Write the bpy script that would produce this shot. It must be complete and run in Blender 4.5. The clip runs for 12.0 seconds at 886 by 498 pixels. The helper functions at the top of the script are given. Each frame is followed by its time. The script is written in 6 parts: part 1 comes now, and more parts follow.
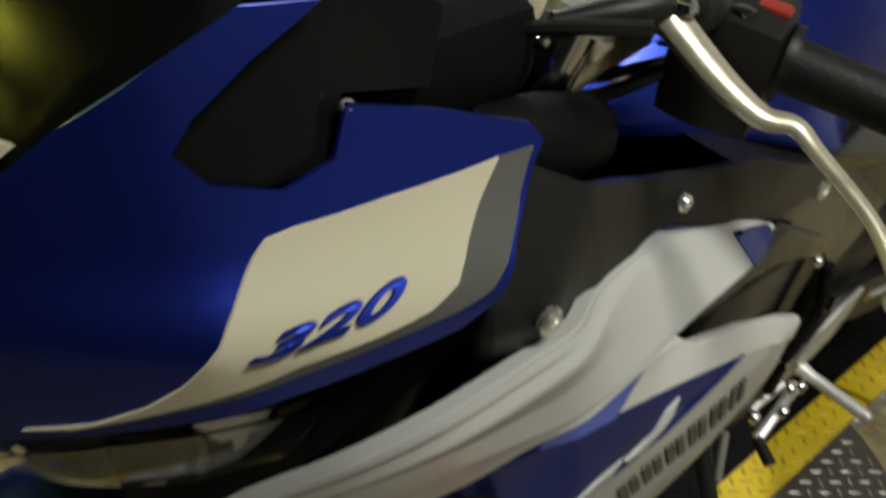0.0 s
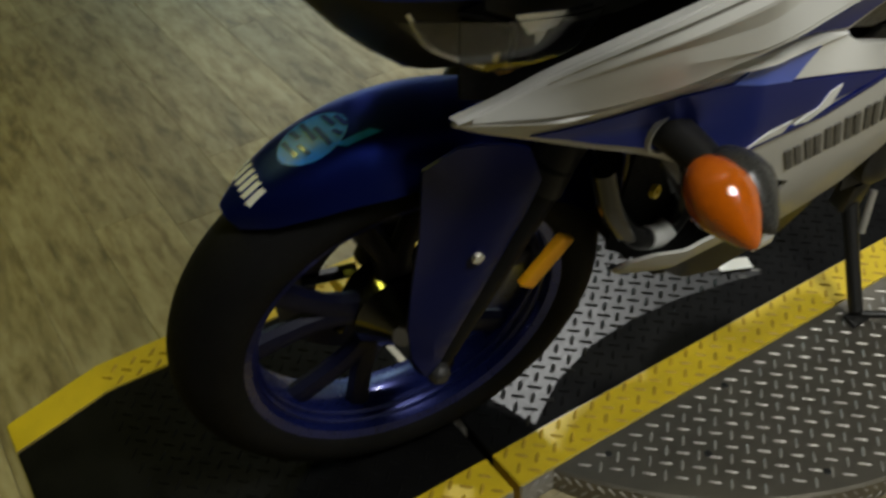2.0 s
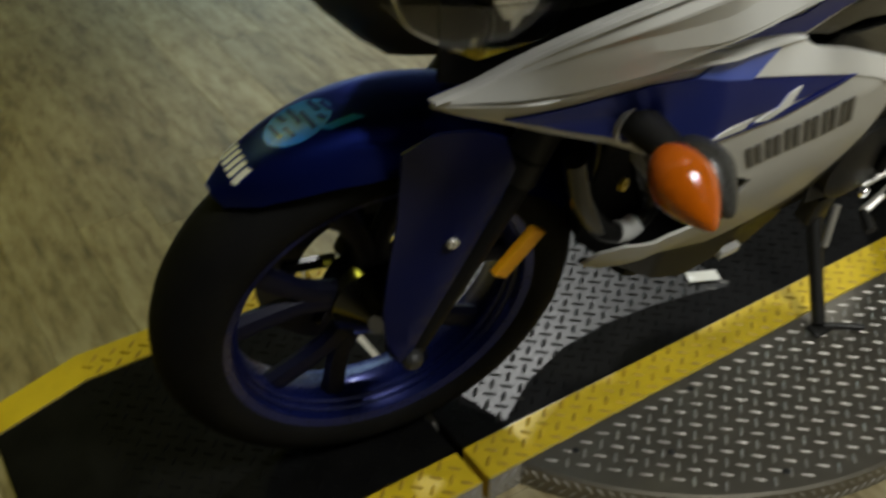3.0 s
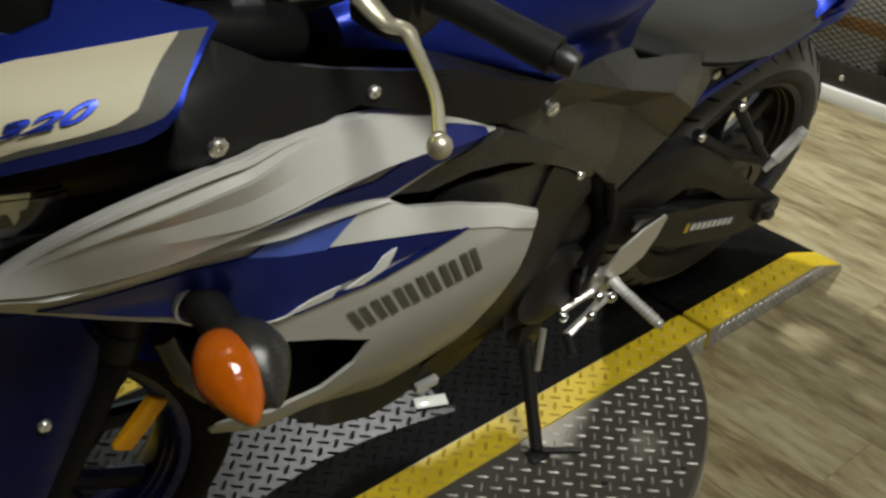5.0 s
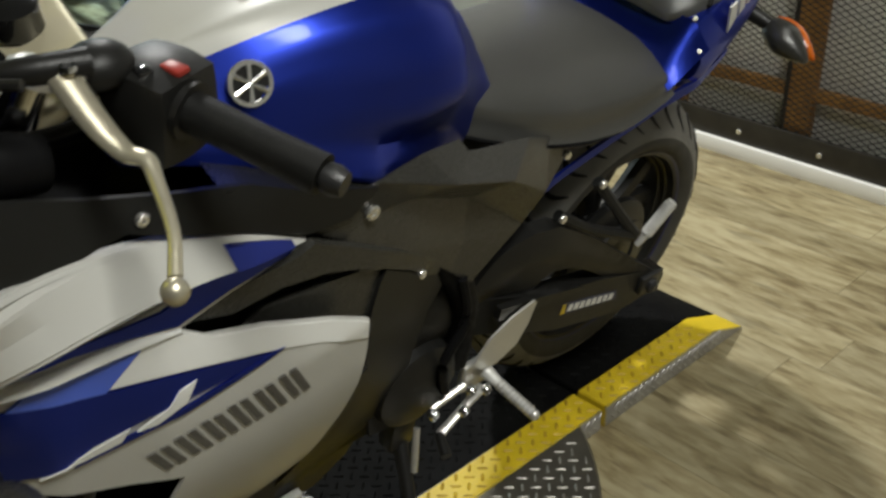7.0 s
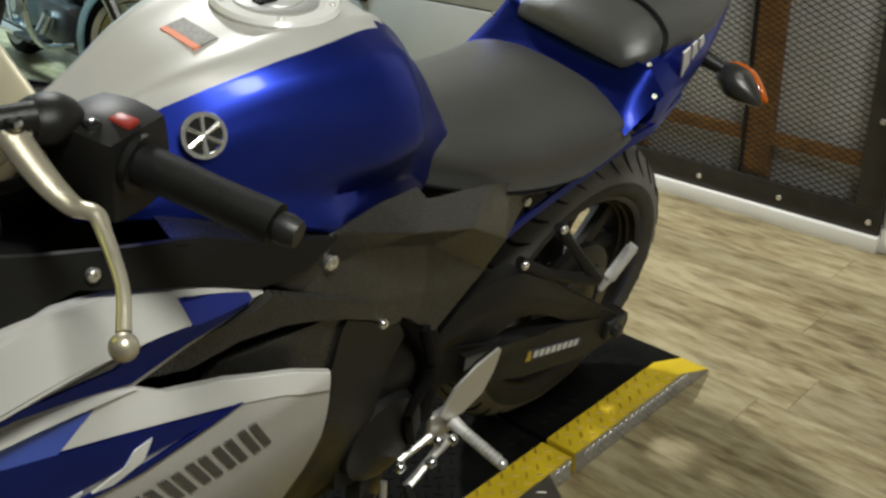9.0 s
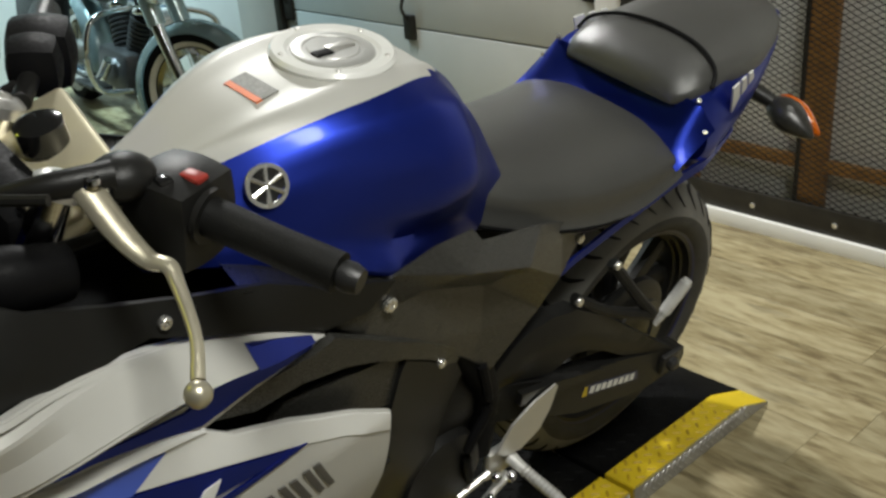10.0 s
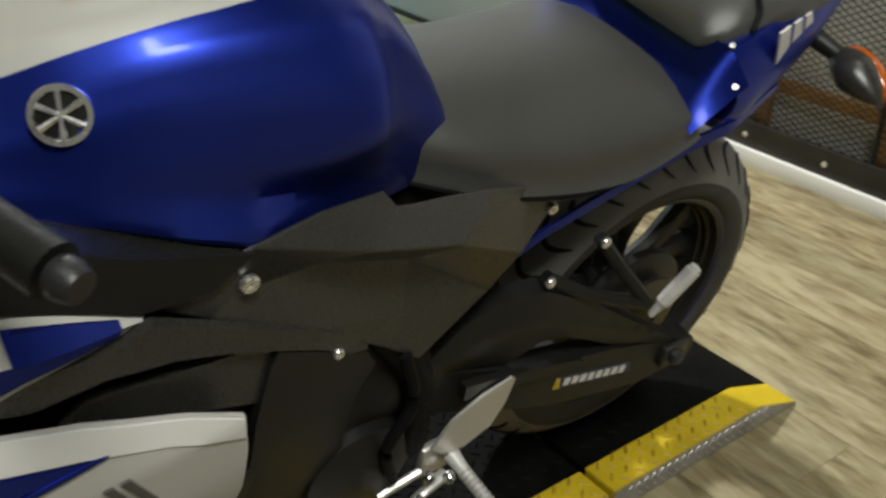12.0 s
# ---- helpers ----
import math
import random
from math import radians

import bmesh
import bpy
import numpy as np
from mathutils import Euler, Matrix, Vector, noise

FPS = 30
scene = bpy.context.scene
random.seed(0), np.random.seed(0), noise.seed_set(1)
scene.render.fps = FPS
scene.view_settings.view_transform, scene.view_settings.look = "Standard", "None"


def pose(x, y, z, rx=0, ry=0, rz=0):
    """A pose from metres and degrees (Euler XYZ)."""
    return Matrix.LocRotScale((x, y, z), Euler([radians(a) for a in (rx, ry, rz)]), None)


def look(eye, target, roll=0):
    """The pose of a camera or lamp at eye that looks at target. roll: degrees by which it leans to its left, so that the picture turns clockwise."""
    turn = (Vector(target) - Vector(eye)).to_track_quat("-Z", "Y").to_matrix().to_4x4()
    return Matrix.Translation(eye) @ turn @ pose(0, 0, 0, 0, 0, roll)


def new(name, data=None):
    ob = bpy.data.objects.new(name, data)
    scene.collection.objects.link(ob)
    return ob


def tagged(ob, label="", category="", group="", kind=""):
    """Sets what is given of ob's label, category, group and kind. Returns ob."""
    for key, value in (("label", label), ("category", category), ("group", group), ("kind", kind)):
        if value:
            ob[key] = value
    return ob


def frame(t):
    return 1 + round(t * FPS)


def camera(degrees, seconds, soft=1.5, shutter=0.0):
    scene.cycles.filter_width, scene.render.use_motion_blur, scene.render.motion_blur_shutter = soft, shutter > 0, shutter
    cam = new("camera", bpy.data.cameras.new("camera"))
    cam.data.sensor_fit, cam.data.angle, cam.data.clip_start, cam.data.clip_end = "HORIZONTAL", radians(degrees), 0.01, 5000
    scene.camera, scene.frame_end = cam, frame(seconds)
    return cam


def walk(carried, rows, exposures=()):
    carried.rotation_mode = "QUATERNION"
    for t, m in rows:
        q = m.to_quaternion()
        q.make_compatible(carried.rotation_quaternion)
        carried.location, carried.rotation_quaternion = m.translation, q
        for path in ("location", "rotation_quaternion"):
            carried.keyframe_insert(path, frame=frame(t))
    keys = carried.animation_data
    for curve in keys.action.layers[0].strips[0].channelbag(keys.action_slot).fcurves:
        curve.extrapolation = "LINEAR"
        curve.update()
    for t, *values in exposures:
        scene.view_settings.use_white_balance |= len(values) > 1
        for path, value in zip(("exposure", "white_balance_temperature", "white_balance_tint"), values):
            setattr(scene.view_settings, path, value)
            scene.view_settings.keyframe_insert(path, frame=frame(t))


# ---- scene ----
cam = camera(48.5, 12.0, 2.7, 0.5)
PATH = [
    (0, (-0.108, -0.656, 1.201), (1.026, 0.636, 0.179), -2.6),
    (0.3, (-0.198, -0.712, 1.227), (0.968, 0.52, 0.165), -3.4),
    (0.5, (-0.257, -0.763, 1.235), (0.867, 0.516, 0.185), -2.5),
    (1, (-0.342, -0.854, 1.245), (0.597, 0.468, 0.074), -4.5),
    (1.5, (-0.365, -0.868, 1.229), (0.474, 0.471, 0.003), -4.5),
    (2, (-0.391, -0.872, 1.21), (0.408, 0.48, -0.028), -3.7),
    (2.5, (-0.433, -0.892, 1.173), (0.288, 0.478, -0.093), -2.3),
    (3, (-0.426, -0.935, 1.191), (0.432, 0.432, 0.01), -1.1),
    (3.5, (-0.342, -0.961, 1.223), (0.66, 0.364, 0.108), -2.8),
    (3.7, (-0.302, -0.965, 1.232), (0.741, 0.337, 0.132), -2.9),
    (5.3, (-0.058, -1.05, 1.251), (0.999, 0.268, 0.18), 0.4),
    (5.5, (-0.046, -1.051, 1.238), (1.021, 0.252, 0.16), 0.2),
    (6, (0.008, -1.065, 1.248), (1.164, 0.19, 0.205), 1.3),
    (6.5, (0.046, -1.073, 1.248), (1.227, 0.174, 0.223), 1.6),
    (7, (0.096, -1.063, 1.262), (1.264, 0.235, 0.287), -1.9),
    (7.2, (0.109, -1.058, 1.263), (1.296, 0.228, 0.295), -2.4),
    (8.8, (0.108, -1.07, 1.261), (1.345, 0.226, 0.372), -3.7),
    (9, (0.107, -1.067, 1.256), (1.355, 0.22, 0.37), -2.3),
    (9.5, (0.099, -1.072, 1.268), (1.298, 0.291, 0.429), -5.1),
    (10, (0.092, -1.076, 1.277), (1.287, 0.301, 0.454), -4.7),
    (10.5, (0.089, -1.056, 1.282), (1.34, 0.293, 0.499), -5.5),
    (11, (0.094, -1.061, 1.271), (1.389, 0.185, 0.393), -3.1),
    (11.5, (0.254, -1.057, 1.253), (1.391, 0.297, 0.318), -1.8),
    (12, (0.413, -0.969, 1.206), (1.419, 0.45, 0.218), -1.0),
]
walk(cam, [(t, look(eye, target, roll)) for t, eye, target, roll in PATH])

# ---- world and lamps ----
world = bpy.data.worlds.new("World")
scene.world = world
world.use_nodes = True
world.node_tree.nodes["Background"].inputs[0].default_value = (0.55, 0.6, 0.6, 1)
world.node_tree.nodes["Background"].inputs[1].default_value = 0.01


def area_lamp(name, eye, target, size, power, colour, spread):
    data = bpy.data.lights.new(name, "AREA")
    data.shape, data.size, data.size_y = "ELLIPSE", size[0], size[1]
    data.energy, data.color, data.spread = power, colour, radians(spread)
    ob = new(name, data)
    ob.matrix_world = look(eye, target)
    return ob


area_lamp("ceiling_lamp_main", (0.42, -1.75, 2.85), (1.0, -0.35, 0.3), (0.75, 0.75), 24.5, (1.0, 1.0, 0.93), 118)
# Fill added to brighten the mesh screen and wall; no known fitting.
area_lamp("fill_lamp_side", (1.75, -0.75, 2.85), (2.68, 0.0, 0.9), (0.45, 0.45), 5.0, (1.0, 1.0, 0.92), 80)
area_lamp("ceiling_lamp_rear", (1.92, 2.15, 2.88), (2.15, 0.30, 0.3), (0.26, 0.26), 27.5, (1.0, 1.0, 0.97), 90)
# Cool fill added in place of the window light the bay seems to have.
area_lamp("fill_lamp_bay", (1.5, 3.9, 2.85), (2.2, 4.1, 0.6), (0.6, 0.6), 60, (0.6, 0.88, 1.0), 105)
# Yellow fill added to tint the front floor, without a known fitting.
area_lamp("fill_lamp_front", (-1.0, 1.6, 2.85), (-0.8, 1.3, 0), (0.4, 0.4), 8.0, (1.0, 0.98, 0.10), 110)


# ---- materials ----
def mat(name, col, rough=0.5, metal=0.0, var=0.12, scale=9.0, bump=0.0, fine=220.0, coat=0.0, glass=0.0, spec=0.5, coat_rough=0.12):
    """A surface with broad and fine variation of colour, gloss and relief."""
    m = bpy.data.materials.new(name)
    m.use_nodes = True
    t = m.node_tree
    b = t.nodes["Principled BSDF"]
    b.inputs["Metallic"].default_value = metal
    b.inputs["Coat Weight"].default_value = coat
    b.inputs["Coat Roughness"].default_value = coat_rough
    b.inputs["Specular IOR Level"].default_value = spec
    b.inputs["Transmission Weight"].default_value = glass
    where = t.nodes.new("ShaderNodeTexCoord")
    broad = t.nodes.new("ShaderNodeTexNoise")
    broad.inputs["Scale"].default_value, broad.inputs["Detail"].default_value = scale, 6
    small = t.nodes.new("ShaderNodeTexNoise")
    small.inputs["Scale"].default_value, small.inputs["Detail"].default_value = fine, 3
    t.links.new(where.outputs["Object"], broad.inputs["Vector"])
    t.links.new(where.outputs["Object"], small.inputs["Vector"])
    ramp = t.nodes.new("ShaderNodeMapRange")
    ramp.inputs[1].default_value, ramp.inputs[2].default_value = 0.3, 0.7
    ramp.inputs[3].default_value, ramp.inputs[4].default_value = 1 - var, 1 + var
    mul = t.nodes.new("ShaderNodeMix")
    mul.data_type, mul.blend_type = "RGBA", "MULTIPLY"
    mul.inputs[0].default_value = 1
    mul.inputs[6].default_value = (*col, 1)
    t.links.new(broad.outputs["Fac"], ramp.inputs[0])
    t.links.new(ramp.outputs[0], mul.inputs[7])
    t.links.new(mul.outputs[2], b.inputs["Base Color"])
    gloss = t.nodes.new("ShaderNodeMapRange")
    gloss.inputs[1].default_value, gloss.inputs[2].default_value = 0.3, 0.7
    gloss.inputs[3].default_value, gloss.inputs[4].default_value = rough * (0.96 if coat else 0.8), min(1.0, rough * (1.04 if coat else 1.2))
    t.links.new(small.outputs["Fac"], gloss.inputs[0])
    t.links.new(gloss.outputs[0], b.inputs["Roughness"])
    if bump:
        n = t.nodes.new("ShaderNodeBump")
        n.inputs["Strength"].default_value, n.inputs["Distance"].default_value = bump, 0.002
        t.links.new(small.outputs["Fac"], n.inputs["Height"])
        t.links.new(n.outputs[0], b.inputs["Normal"])
    return m


BLUE = mat("blue_paint", (0.020, 0.041, 0.36), 0.39, 0.90, 0.05, 5, coat=0.22, coat_rough=0.12, spec=0.3)
LIGHT_BLUE = mat("light_blue_paint", (0.07, 0.14, 0.66), 0.3, 0.1, 0.05, 5, coat=0.8)
SILVER = mat("silver_paint", (0.56, 0.555, 0.52), 0.42, 0.12, 0.04, 5, coat=0.2)
WHITE = mat("white_decal", (0.78, 0.78, 0.75), 0.35, 0.0, 0.03, 5, coat=0.4)
CREAM = mat("cream_decal", (0.62, 0.57, 0.41), 0.55, 0.0, 0.04, 5, spec=0.3)
GREY_DECAL = mat("grey_decal", (0.11, 0.11, 0.10), 0.55, 0.0, 0.05, 5, spec=0.2)
DARK_LETTER = mat("dark_letter", (0.10, 0.095, 0.085), 0.4, 0.0, 0.05)
BLACK = mat("black_plastic", (0.012, 0.0118, 0.011), 0.40, 0, 0.06, 14, 0.15, 900, spec=0.32)
BLACK_DEEP = mat("black_recess", (0.006, 0.006, 0.0065), 0.55, 0, 0.1, 12, spec=0.1)
SCREEN_BLACK = mat("black_screen_foot", (0.006, 0.006, 0.006), 0.22, 0, 0.1, 8, spec=0.2)
BLACK_GLOSS = mat("black_gloss", (0.012, 0.012, 0.012), 0.14, 0, 0.1, 8, coat=0.6)
FLASH = mat("satin_dark_plastic", (0.030, 0.0295, 0.026), 0.28, 0, 0.12, 10, 0.15, 700, spec=0.65)
GREY_PLASTIC = mat("grey_plastic", (0.014, 0.014, 0.013), 0.38, 0, 0.08, 10, 0.06, 900, spec=0.2)
VINYL = mat("seat_vinyl", (0.054, 0.054, 0.050), 0.33, 0, 0.10, 6, 0.25, 900, spec=0.9)
RUBBER = mat("tyre_rubber", (0.007, 0.007, 0.007), 0.75, 0, 0.25, 12, 0.4, 400, spec=0.12)
LID = mat("satin_lid", (0.52, 0.52, 0.50), 0.42, 0.5, 0.06, 20, 0.15, 400)
# Rear tread: the light falling on it is put into this paler colour.
LIT_TREAD = mat("lit_tread_rubber", (0.19, 0.185, 0.17), 0.75, 0, 0.2, 14, 0.4, 400, spec=0.35)
GROOVE = mat("tyre_groove", (0.004, 0.004, 0.004), 0.9, 0, 0.1)
METAL = mat("brushed_alloy", (0.62, 0.61, 0.58), 0.36, 0.7, 0.08, 30, 0.15, 500)
PEG = mat("cast_peg_alloy", (0.72, 0.715, 0.69), 0.42, 0.3, 0.1, 60, 0.2, 500)
LEVER = mat("lever_alloy", (0.68, 0.63, 0.48), 0.36, 0.75, 0.06, 20)
CHROME = mat("chrome", (0.78, 0.78, 0.78), 0.1, 1.0, 0.05, 15)
BOLT = mat("bolt_steel", (0.85, 0.84, 0.8), 0.25, 0.9, 0.05)
# Fork guards: the fender's blue, darkened to paint in their shade.
SHADED_BLUE = mat("shaded_blue_paint", (0.003, 0.006, 0.052), 0.42, 0, 0.08, 6, coat=0.08, spec=0.2)
DARK_METAL = mat("dark_metal", (0.05, 0.05, 0.05), 0.4, 0.6, 0.15, 20, 0.2, 500)
RIM_BLUE = mat("rim_blue", (0.008, 0.015, 0.12), 0.28, 0.55, 0.08, 10, coat=0.35)
SPOKE_NAVY = mat("spoke_navy", (0.003, 0.004, 0.020), 0.5, 0.1, 0.08, 10, spec=0.25)
RIM_STRIPE = mat("blue_rim_stripe", (0.008, 0.011, 0.06), 0.4)
PATCH_LUG = mat("patch_plate_lug", (0.050, 0.050, 0.048), 0.34, 0.9, 0.12, 30, 0.2, 350)
PLATE_SIDE = mat("tread_plate_side", (0.36, 0.35, 0.32), 0.5, 0.45, 0.2, 18, 0.2, 300)
EMBLEM = mat("emblem_chrome", (0.85, 0.85, 0.83), 0.24, 0.9, 0.04, 20)
ORANGE = mat("amber_lens", (0.82, 0.17, 0.004), 0.16, 0, 0.1, 40, 0.4, 120, coat=0.8, glass=0.35, coat_rough=0.03)
REFLECTOR = mat("amber_reflector", (1.0, 0.45, 0.005), 0.55, 0, 0.05, 60, 0.2, 400)
RED = mat("red_switch", (0.32, 0.03, 0.02), 0.4)
LENS = mat("clear_lens", (0.9, 0.9, 0.9), 0.04, 0, 0.02, glass=1.0)
LAMP_FACET = mat("lamp_reflector", (0.94, 0.93, 0.88), 0.22, 0.8, 0.08, 60)
SMOKE = mat("smoked_screen", (0.010, 0.010, 0.009), 0.08, 0, 0.05, glass=0.4, coat=0.2)
TEAL = mat("teal_sticker", (0.0, 0.24, 1.0), 0.4, 0, 0.2, 60)
WARN = mat("warning_orange", (0.75, 0.17, 0.04), 0.5)
WARN_GREY = mat("warning_grey", (0.19, 0.19, 0.17), 0.5, 0, 0.25, 300)
PLATE = mat("tread_plate", (0.23, 0.213, 0.175), 0.42, 0.85, 0.16, 10, 0.2, 350)
# Greyer rubber for the rear tyre.
RUBBER_GREY = mat("grey_tyre_rubber", (0.055, 0.054, 0.050), 0.75, 0, 0.2, 14, 0.4, 400, spec=0.35)
PLATE_LUG = mat("tread_lug_metal", (0.42, 0.405, 0.37), 0.5, 0.6, 0.16, 30, 0.2, 350)
YELLOW = mat("yellow_paint", (0.62, 0.45, 0.016), 0.42, 0, 0.14, 12, 0.3, 260)
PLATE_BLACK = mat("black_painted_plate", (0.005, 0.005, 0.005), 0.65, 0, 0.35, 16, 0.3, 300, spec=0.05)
# Lugs darker than the strip: dirt and the relief's shading in one colour.
YELLOW_LUG = mat("dirty_shaded_lug", (0.44, 0.29, 0.015), 0.6, 0, 0.25, 60, 0.2, 260)
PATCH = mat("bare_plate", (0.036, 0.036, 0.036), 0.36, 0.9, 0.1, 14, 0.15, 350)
WALL = mat("white_wall", (0.72, 0.71, 0.67), 0.65, 0, 0.05, 3, 0.15, 120)
BEIGE = mat("beige_post_paint", (0.46, 0.43, 0.38), 0.6, 0, 0.06, 5, 0.1, 150)
PANEL_GREY = mat("panel_grey_paint", (0.78, 0.78, 0.75), 0.6, 0, 0.05, 3)
DOOR_GREY = mat("door_grey_paint", (0.44, 0.45, 0.42), 0.55, 0, 0.05, 3, 0.15, 200)
FRAME_BLACK = mat("frame_black_steel", (0.022, 0.02, 0.016), 0.45, 0.3, 0.4, 14, 0.25, 200)
WIRE = mat("expanded_metal_black", (0.03, 0.028, 0.026), 0.45, 0.4, 0.15, 20)
RUST = mat("brown_painted_bar", (0.34, 0.165, 0.04), 0.5, 0.1, 0.3, 18, 0.3, 160)
CEILING = mat("ceiling_paint", (0.05, 0.05, 0.05), 0.8, 0, 0.05, 2)
DARK_WALL = mat("dark_wall_paint", (0.09, 0.09, 0.085), 0.7, 0, 0.08, 3)
CRUISER_PAINT = mat("pale_silver_blue_paint", (0.40, 0.50, 0.50), 0.25, 0.5, 0.05, 6, coat=0.8)
WHITEWALL = mat("whitewall_rubber", (0.55, 0.52, 0.45), 0.6)
WINDOW_BLUE = mat("window_glass_blue", (0.05, 0.10, 0.15), 0.08, 0, 0.1, 4, coat=0.4)


def plank_material():
    m = bpy.data.materials.new("vinyl_wood_plank")
    m.use_nodes = True
    t = m.node_tree
    b = t.nodes["Principled BSDF"]
    where, info = t.nodes.new("ShaderNodeTexCoord"), t.nodes.new("ShaderNodeObjectInfo")
    shift = t.nodes.new("ShaderNodeVectorMath")
    shift.operation = "MULTIPLY_ADD"
    shift.inputs[1].default_value = (13.0, 2.9, 13.0)
    spread = t.nodes.new("ShaderNodeVectorMath")
    spread.operation = "SCALE"
    spread.inputs[0].default_value = (31.0, 17.0, 5.0)
    t.links.new(info.outputs["Random"], spread.inputs["Scale"])
    t.links.new(where.outputs["Object"], shift.inputs[0])
    t.links.new(spread.outputs[0], shift.inputs[2])
    grain = t.nodes.new("ShaderNodeTexNoise")
    grain.inputs["Scale"].default_value, grain.inputs["Detail"].default_value = 3.6, 10
    grain.inputs["Roughness"].default_value, grain.inputs["Distortion"].default_value = 0.60, 0.35
    t.links.new(shift.outputs[0], grain.inputs["Vector"])
    cr = t.nodes.new("ShaderNodeValToRGB")
    e = cr.color_ramp.elements
    e[0].position, e[0].color = 0.28, (0.150, 0.114, 0.056, 1)
    e[1].position, e[1].color = 0.69, (0.375, 0.325, 0.195, 1)
    mid = cr.color_ramp.elements.new(0.45)
    mid.color = (0.258, 0.212, 0.112, 1)
    stain = t.nodes.new("ShaderNodeTexNoise")
    stain.inputs["Scale"].default_value, stain.inputs["Detail"].default_value = 0.9, 5
    t.links.new(shift.outputs[0], stain.inputs["Vector"])
    blot = t.nodes.new("ShaderNodeMapRange")
    blot.inputs[1].default_value, blot.inputs[2].default_value = 0.30, 0.70
    blot.inputs[3].default_value, blot.inputs[4].default_value = -0.13, 0.13
    t.links.new(stain.outputs["Fac"], blot.inputs[0])
    added = t.nodes.new("ShaderNodeMath")
    t.links.new(grain.outputs["Fac"], added.inputs[0])
    t.links.new(blot.outputs[0], added.inputs[1])
    t.links.new(added.outputs[0], cr.inputs[0])
    tone = t.nodes.new("ShaderNodeMapRange")
    tone.inputs[3].default_value, tone.inputs[4].default_value = 0.78, 1.12
    t.links.new(info.outputs["Random"], tone.inputs[0])
    mul = t.nodes.new("ShaderNodeMix")
    mul.data_type, mul.blend_type = "RGBA", "MULTIPLY"
    mul.inputs[0].default_value = 1
    t.links.new(cr.outputs[0], mul.inputs[6])
    t.links.new(tone.outputs[0], mul.inputs[7])
    knots = t.nodes.new("ShaderNodeTexNoise")
    knots.inputs["Scale"].default_value, knots.inputs["Detail"].default_value = 2.3, 3
    knots.inputs["Roughness"].default_value = 0.45
    t.links.new(shift.outputs[0], knots.inputs["Vector"])
    dark = t.nodes.new("ShaderNodeMapRange")
    dark.inputs[1].default_value, dark.inputs[2].default_value = 0.62, 0.72
    dark.inputs[3].default_value, dark.inputs[4].default_value = 1.0, 0.72
    t.links.new(knots.outputs["Fac"], dark.inputs[0])
    spot = t.nodes.new("ShaderNodeMix")
    spot.data_type, spot.blend_type = "RGBA", "MULTIPLY"
    spot.inputs[0].default_value = 1
    t.links.new(mul.outputs[2], spot.inputs[6])
    t.links.new(dark.outputs[0], spot.inputs[7])
    t.links.new(spot.outputs[2], b.inputs["Base Color"])
    b.inputs["Roughness"].default_value = 0.46
    n = t.nodes.new("ShaderNodeBump")
    n.inputs["Strength"].default_value, n.inputs["Distance"].default_value = 0.20, 0.002
    t.links.new(grain.outputs["Fac"], n.inputs["Height"])
    t.links.new(n.outputs[0], b.inputs["Normal"])
    return m


PLANK = plank_material()


# ---- mesh helpers ----
def part(name, bm, material, parent=None, label="", sharp=38):
    """Links a bmesh as one mesh object under a thing or a part."""
    bmesh.ops.recalc_face_normals(bm, faces=bm.faces)
    for f in bm.faces:
        f.smooth = True
    for e in bm.edges:
        if len(e.link_faces) == 2 and e.calc_face_angle(0) > radians(sharp):
            e.smooth = False
    me = bpy.data.meshes.new(name)
    bm.to_mesh(me)
    bm.free()
    for mm in material if isinstance(material, (list, tuple)) else (material,):
        me.materials.append(mm)
    ob = new(name, me)
    if parent is not None:
        ob.parent = parent
    if label:
        ob["label"] = label
    return ob


def box(lo, hi, bevel=0.0, m=None, bm=None, seg=2):
    """A box between two corners, with rounded edges."""
    bm = bm or bmesh.new()
    size = [b - a for a, b in zip(lo, hi)]
    mid = [(a + b) / 2 for a, b in zip(lo, hi)]
    made = bmesh.ops.create_cube(bm, size=1)["verts"]
    bmesh.ops.scale(bm, vec=size, verts=made)
    bmesh.ops.translate(bm, vec=mid, verts=made)
    if bevel:
        edges = list({e for v in made for e in v.link_edges})
        made = bmesh.ops.bevel(bm, geom=edges, offset=bevel, segments=seg, affect="EDGES", profile=0.5)["verts"]
        made = [v for v in bm.verts if v in set(made)] or made
    if m is not None:
        bmesh.ops.transform(bm, matrix=m, verts=made)
    return bm


def spline(pts, n=6):
    """Points along a smooth line through pts."""
    p = [Vector(q) for q in pts]
    if len(p) < 3:
        return [p[0].lerp(p[-1], k / n) for k in range(n + 1)]
    p = [p[0] * 2 - p[1]] + p + [p[-1] * 2 - p[-2]]
    got = []
    for a, b, c, d in zip(p, p[1:], p[2:], p[3:]):
        for k in range(n):
            t = k / n
            got.append(0.5 * ((2 * b) + (c - a) * t + (2 * a - 5 * b + 4 * c - d) * t * t + (3 * b - a - 3 * c + d) * t ** 3))
    return got + [p[-2]]


